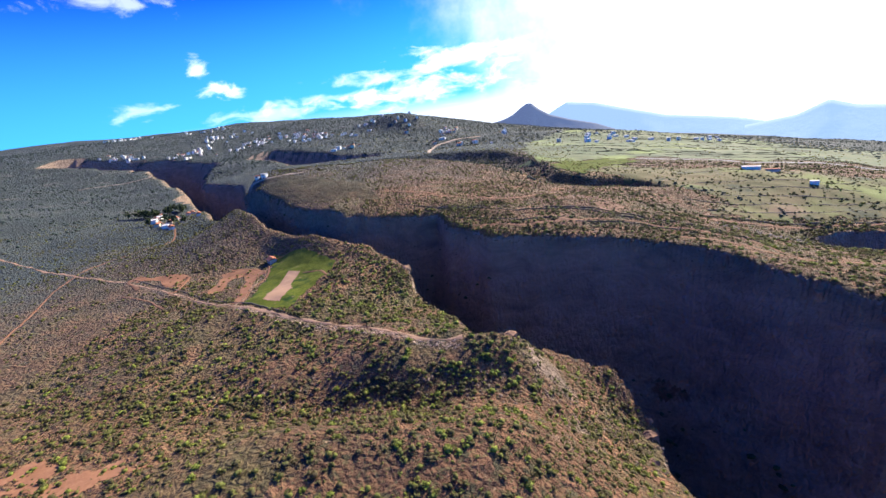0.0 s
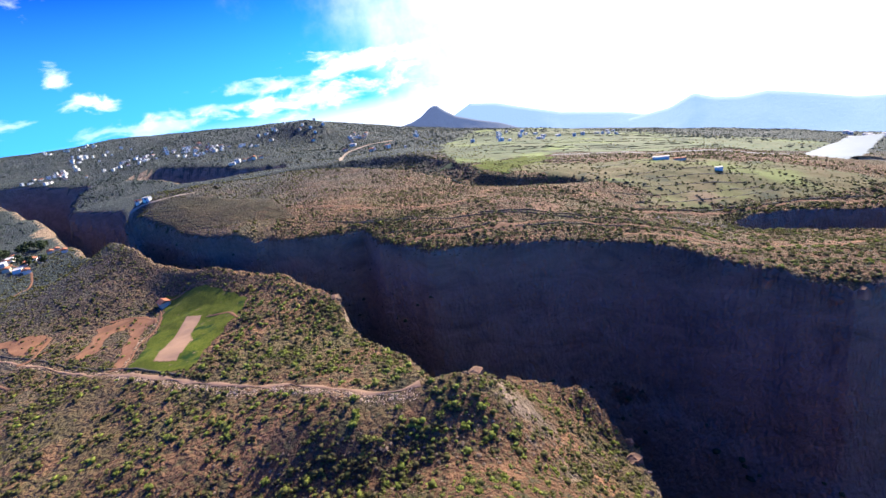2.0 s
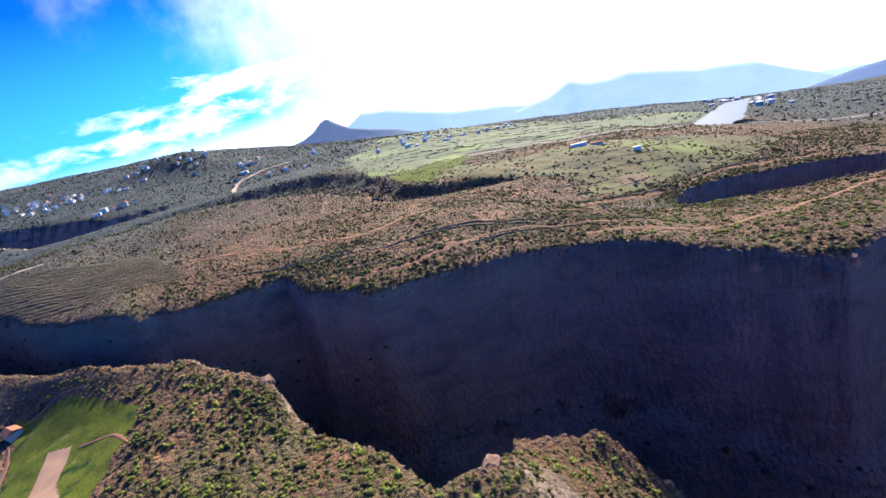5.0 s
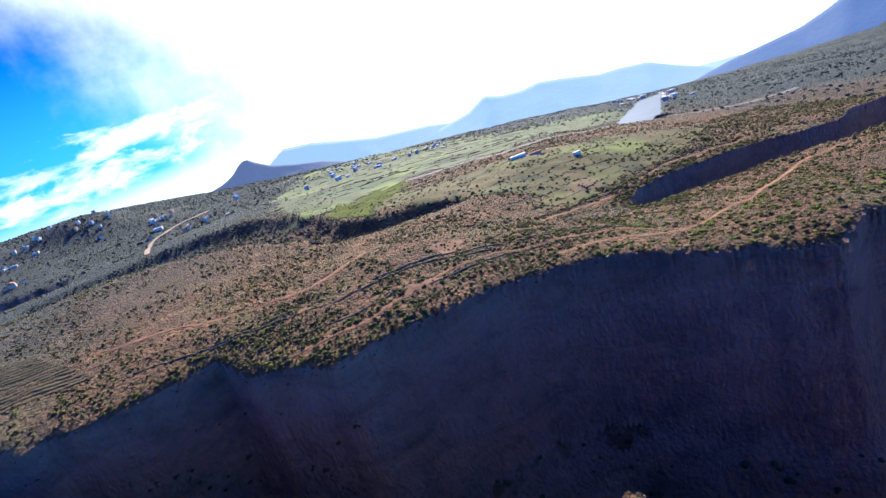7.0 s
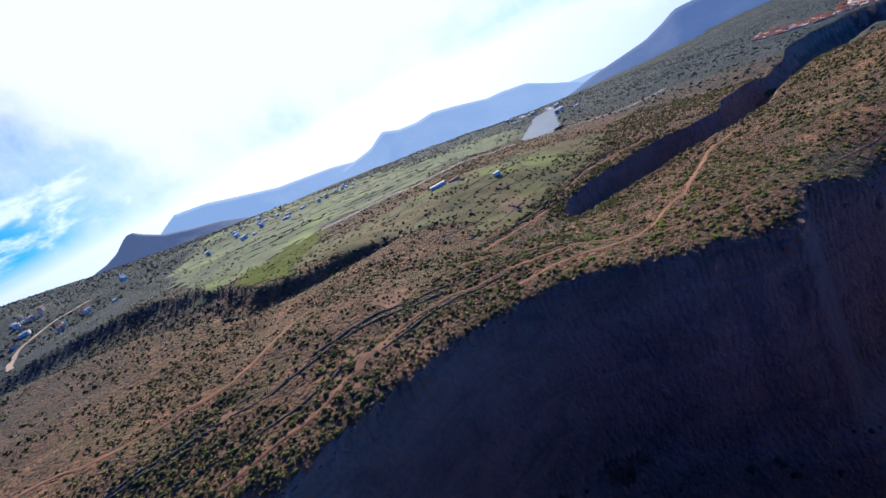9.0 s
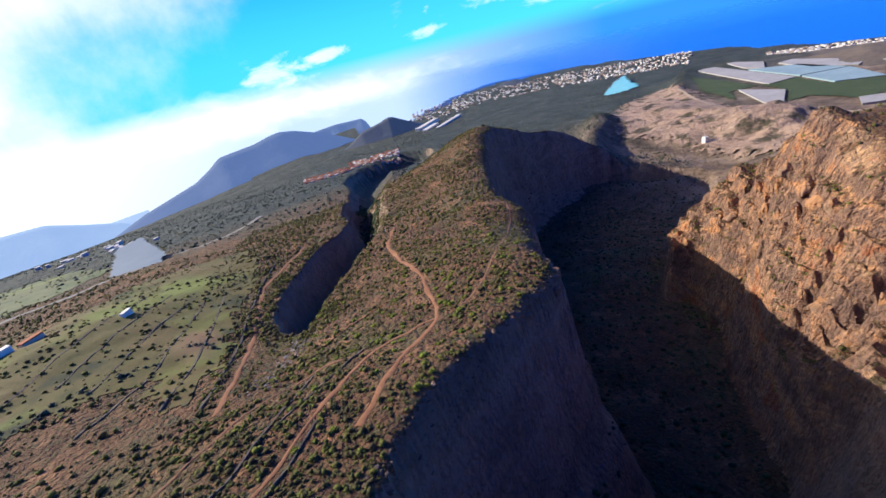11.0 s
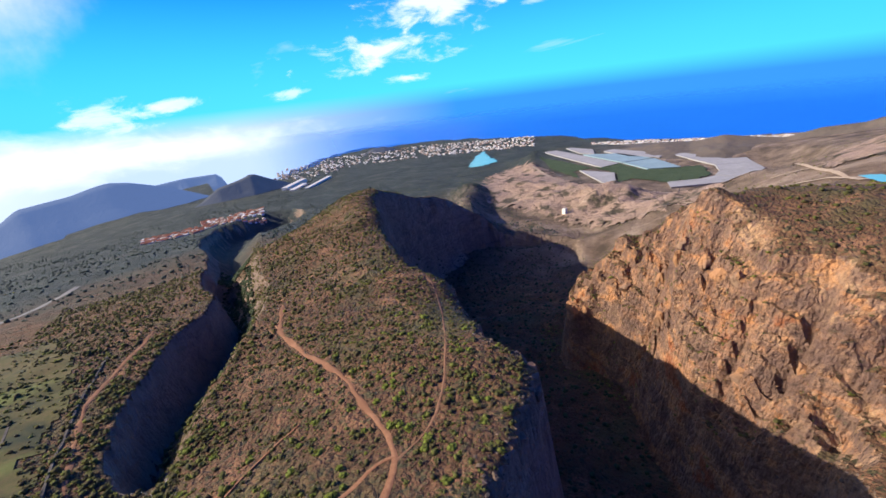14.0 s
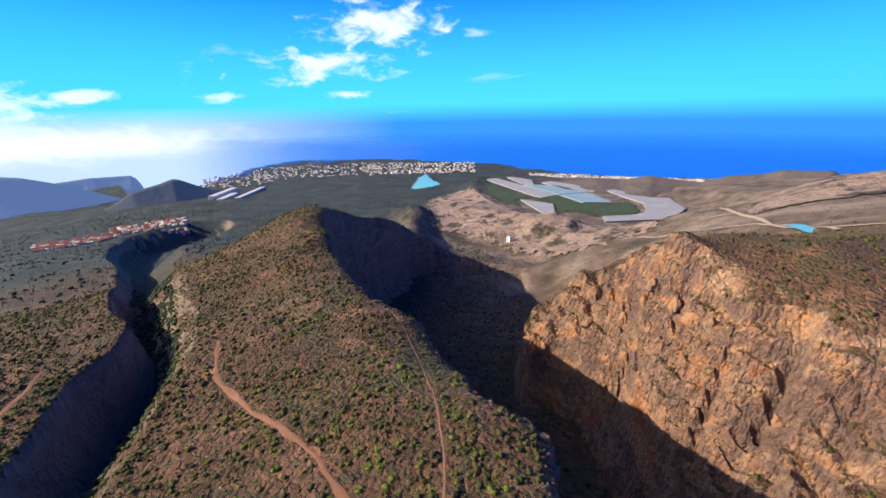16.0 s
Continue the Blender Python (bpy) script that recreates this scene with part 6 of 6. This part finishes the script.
village(1, 9, 860, 1100, 34, "hill town houses", 1, (1, 2, 2, 4))
village(9, 18, 840, 960, 50, "hill town houses", 2, (1, 2, 2, 0, 4))
village(18, 27, 880, 1000, 36, "hill town houses", 3, (1, 2, 0))
village(27, 35, 860, 1010, 30, "lower town houses", 4, (0, 2, 1, 3))
village(33, 37.5, 920, 980, 34, "lower town houses", 14, (0, 2, 1, 3, 3))
village(26, 36, 1150, 1350, 26, "upper slope houses", 5, (1, 2))
village(12, 26, 1050, 1350, 26, "upper slope houses", 15, (1, 2))
village(-10, -1, 600, 860, 20, "valley houses", 6, (1, 2, 4))
village(-34, -12, 540, 860, 24, "valley houses", 7, (1, 2))
village(-62, -36, 620, 900, 20, "plain houses", 8, (1, 2), (0.5, 0.8))


def town_wall():
    """Render whose paint differs from block to block: white, cream, ochre."""
    mat = material("town_render", [(0.3, (0.6, 0.58, 0.55)), (0.7, (0.7, 0.68, 0.64))], scale=0.1, fine=1.0, bump=0)
    nt = mat.node_tree
    node = tree_of(nt)
    geo = node("ShaderNodeNewGeometry")
    col = ramp(node, geo.outputs["Random Per Island"], [(0.0, (0.6, 0.57, 0.53)), (0.3, (0.4, 0.33, 0.27)), (0.5, (0.7, 0.67, 0.62)), (0.68, (0.3, 0.2, 0.15)), (0.85, (0.5, 0.4, 0.32))], "CONSTANT")
    shader = [n for n in nt.nodes if n.type == "BSDF_PRINCIPLED"][0]
    nt.links.new(col, shader.inputs["Base Color"])
    return mat


TOWN = town_wall()


def far_town(name, label, rows, seed, eye=(80, 152), roofs=0.0):
    """Distant white blocks of a town by the sea, several storeys each, with recessed window bands; joined, for they are past counting."""
    r = random.Random(seed)
    bm = bmesh.new()
    dark = bmesh.new()
    tiles = bmesh.new()
    for az0, az1, d0, d1, n, tall in rows:
        for _ in range(n):
            az, d = radians(r.uniform(az0, az1)), r.uniform(d0, d1)
            x, y = eye[0] - d * math.sin(az), eye[1] + d * math.cos(az)
            w, l, h = r.uniform(3, 6), r.uniform(4, 8.5), 2.4 + (tall * 0.27 - 2.4) * r.random() ** 2.5
            if r.random() < 0.5:
                w, l = l, w
            z = max(float(ground_at(x, y)), SEA_Z)
            block(bm, x - w / 2, x + w / 2, y - l / 2, y + l / 2, z - 6, z + h)
            if r.random() < roofs:
                k = [tiles.verts.new(c) for c in ((x - w / 2 - 0.3, y - l / 2 - 0.3, z + h), (x + w / 2 + 0.3, y - l / 2 - 0.3, z + h), (x + w / 2 + 0.3, y + l / 2 + 0.3, z + h), (x - w / 2 - 0.3, y + l / 2 + 0.3, z + h), (x, y - l / 2, z + h + w * 0.28), (x, y + l / 2, z + h + w * 0.28))]
                for f in ((0, 1, 4), (2, 3, 5), (1, 2, 5, 4), (3, 0, 4, 5), (3, 2, 1, 0)):
                    tiles.faces.new([k[i] for i in f])
            for s in range(int(h / 3.2)):
                zz = z + 1.0 + 3.2 * s
                block(dark, x - w / 2 - 0.1, x + w / 2 + 0.1, y - l / 2 + 1, y + l / 2 - 1, zz, zz + 1.2)
    me = bpy.data.meshes.new(name)
    bm.to_mesh(me)
    me.materials.append(TOWN)
    me.materials.append(GLASS)
    me.materials.append(TILE)
    n0 = len(me.polygons)
    both = bmesh.new()
    both.from_mesh(me)
    tmp = bpy.data.meshes.new("bands")
    dark.to_mesh(tmp)
    both.from_mesh(tmp)
    n1 = len(both.faces)
    tiles.to_mesh(tmp)
    both.from_mesh(tmp)
    both.faces.ensure_lookup_table()
    for i, f in enumerate(both.faces):
        f.material_index = 0 if i < n0 else (1 if i < n1 else 2)
    both.to_mesh(me)
    for b in (bm, dark, tiles, both):
        b.free()
    bpy.data.meshes.remove(tmp)
    return tagged(new(name, me), label, "town", kind="stuff")


far_town("harbour_town", "white apartment blocks crowding the harbour", [(-114, -106, 1500, 1900, 150, 14), (-127, -112, 1600, 2000, 330, 16)], 10)
far_town("red_roofed_town", "red-roofed houses of a town on the plain", [(-104, -97, 870, 1000, 190, 10), (-97, -90.5, 800, 910, 150, 10)], 9, roofs=0.6)
far_town("coast_town", "white apartment blocks along the shore", [(-140, -126, 1550, 1950, 480, 18)], 12)
far_town("shore_resort", "white resort blocks above the sea", [(-167, -147, 1440, 1580, 500, 12), (-184, -170, 1500, 1700, 60, 9)], 13)


def long_building(name, label, corners, h, wall_mat, roof_mat, category, group="", base=None):
    """A large low building on four corners, with walls and an overhanging roof."""
    root = new(name)
    c = np.array(corners, float)
    mid = c.mean(0)
    z = float(ground_at(*mid)) if base is None else base
    root.location = (mid[0], mid[1], z)
    for nm, grow, z0, z1, mat in (("wall", 1.0, -4, h, wall_mat), ("roof", 1.02, h, h + 0.5, roof_mat)):
        bm = bmesh.new()
        lo = [bm.verts.new((*((p - mid) * grow), z0)) for p in c]
        hi = [bm.verts.new((*((p - mid) * grow), z1)) for p in c]
        bm.faces.new(lo[::-1])
        bm.faces.new(hi)
        for i in range(len(c)):
            j = (i + 1) % len(c)
            bm.faces.new((lo[i], lo[j], hi[j], hi[i]))
        part(nm, bm, mat, root)
    return tagged(root, label, category, group)


long_building("warehouse", "long white warehouse among the terraces", [(192, 261), (200, 255.5), (201.5, 257.5), (193.5, 263)], 1.8, WHITE, WHITE, "warehouse")
long_building("warehouse", "low red-roofed shed beside the warehouse", [(202, 254), (208, 250), (209.2, 252), (203.2, 256)], 1.6, CREAM, TILE, "warehouse")
long_building("farm_shed", "small white farm shed in the meadow", [(203, 223), (206.5, 221), (207.5, 222.5), (204, 224.5)], 1.6, WHITE, WHITE, "shed")
long_building("farm_shed", "long white shed above the road", [(186, -189), (178, -199), (174, -196), (182, -186)], 3, WHITE, WHITE, "shed")
long_building("farm_shed", "low cream shed beside the white shed", [(194, -184), (188, -194), (184, -191), (190, -181)], 2.5, CREAM, PALE, "shed")
long_building("factory", "large white factory with long roofs near the coast", [(1294, -228), (1384, -321), (1396, -309), (1306, -216)], 9, WHITE, SLAB, "factory")
long_building("factory", "long pale hall beside the factory", [(1215, -262), (1325, -378), (1334, -369), (1224, -253)], 5, WHITE, SLAB, "factory")
long_building("factory", "low grey hall in the works yard", [(1240, -230), (1300, -290), (1312, -279), (1252, -219)], 4, SLAB, SLAB, "factory")
long_building("water_tower", "small white tower house below the bare slope", [(413, -320), (418, -320), (418, -315), (413, -315)], 9, WHITE, SLAB, "tower")

# greenhouses and plots on the crater floor
G = CALDERA_Z
for corners, h, mat, label in [([(817, -763), (790, -790), (601, -708), (556, -686), (566, -640), (641, -676)], 5, NET, "grey netted greenhouse on the crater floor"),
                               ([(814, -842), (709, -826), (668, -772), (707, -772)], 5, NET, "long grey netted greenhouse by the crater's rim"),
                               ([(687, -755), (614, -788), (519, -755), (554, -698)], 5, BLUE_NET, "blue-grey netted greenhouse on the crater floor"),
                               ([(548, -694), (513, -753), (431, -689), (476, -654)], 5, BLUE_NET, "pale blue netted greenhouse on the crater floor"),
                               ([(587, -597), (513, -601), (464, -525), (490, -525)], 5, NET, "white netted greenhouse beside the plots"),
                               ([(664, -806), (659, -838), (522, -815), (510, -768), (576, -764)], 5, NET, "wide pale greenhouse below the ridge"),
                               ([(512, -811), (480, -821), (392, -781), (361, -800), (340, -765), (384, -722)], 6, NET, "pale netted greenhouse in the crater's bend"),
                               ([(382, -718), (338, -763), (306, -717), (300, -640), (352, -640), (358, -673)], 6, NET, "pale netted greenhouse in the crater's bend"),
                               ([(350, -636), (300, -636), (300, -622), (375, -535), (395, -566), (360, -606)], 6, NET, "pale netted greenhouse in the crater's bend")]:
    long_building("greenhouse", label, corners, h * 0.4, mat, mat, "greenhouse", "crater greenhouses", G)
for poly, label in [([(585, -637), (562, -684), (553, -690), (480, -652), (436, -690), (404, -722), (360, -655), (362, -608), (399, -566), (457, -572), (466, -530), (508, -598)], "dark green plot on the crater floor"),
                    ([(788, -708), (669, -671), (572, -632), (592, -593), (536, -530), (651, -585)], "dark green planted slope in the crater")]:
    patch("banana_field", label, poly, BANANA, step=5, ragged=3, lift=1.2, seed=90)
patch("pool", "turquoise irrigation reservoir", [(940, -599), (1052, -729), (1114, -829), (985, -735), (912, -700), (905, -607)], TURQUOISE, step=6, ragged=6, lift=2.0, seed=91, category="reservoir", level=True)
patch("pond", "pale turquoise pond above the slope", [(116, -202), (105, -210), (93, -196), (101, -186)], TURQUOISE, step=0.8, ragged=0.4, lift=0.3, seed=92, category="pond", level=True)
patch("reservoir", "grey irrigation reservoir in the valley", [(300, 250), (352, 285), (420, 300), (440, 285), (365, 250)], LAKE, step=2, ragged=1, lift=0.5, seed=93, category="reservoir", level=True)
ribbon("crater_road", "pale road along the crater's lip", [(690, -575), (600, -520), (537, -492), (434, -478), (345, -505), (290, -560), (240, -600), (170, -560), (120, -480)], 5, PALE, seed=94, step=5, lift=1.3)
ribbon("slope_road", "pale track down to the gorge", [(470, -480), (430, -400), (400, -362), (349, -328), (320, -300)], 3, PALE, seed=95, step=4, lift=1.2)
ribbon("upper_road", "pale road over the bare slope", [(240, -590), (200, -420), (150, -300), (110, -215), (70, -190), (20, -180)], 3, PALE, seed=96, step=4, lift=1.0)
ribbon("quarry_track", "pale track winding over the bare slope", [(192, -328), (160, -330), (135, -326), (119, -356), (90, -380)], 3, PALE, seed=97, step=4, lift=1.0)
ribbon("ridge_track", "pale track along the quarried slope", [(365, -377), (300, -345), (232, -308), (190, -285), (151, -261), (113, -230), (88, -187)], 3, PALE, seed=98, step=4, lift=1.0)
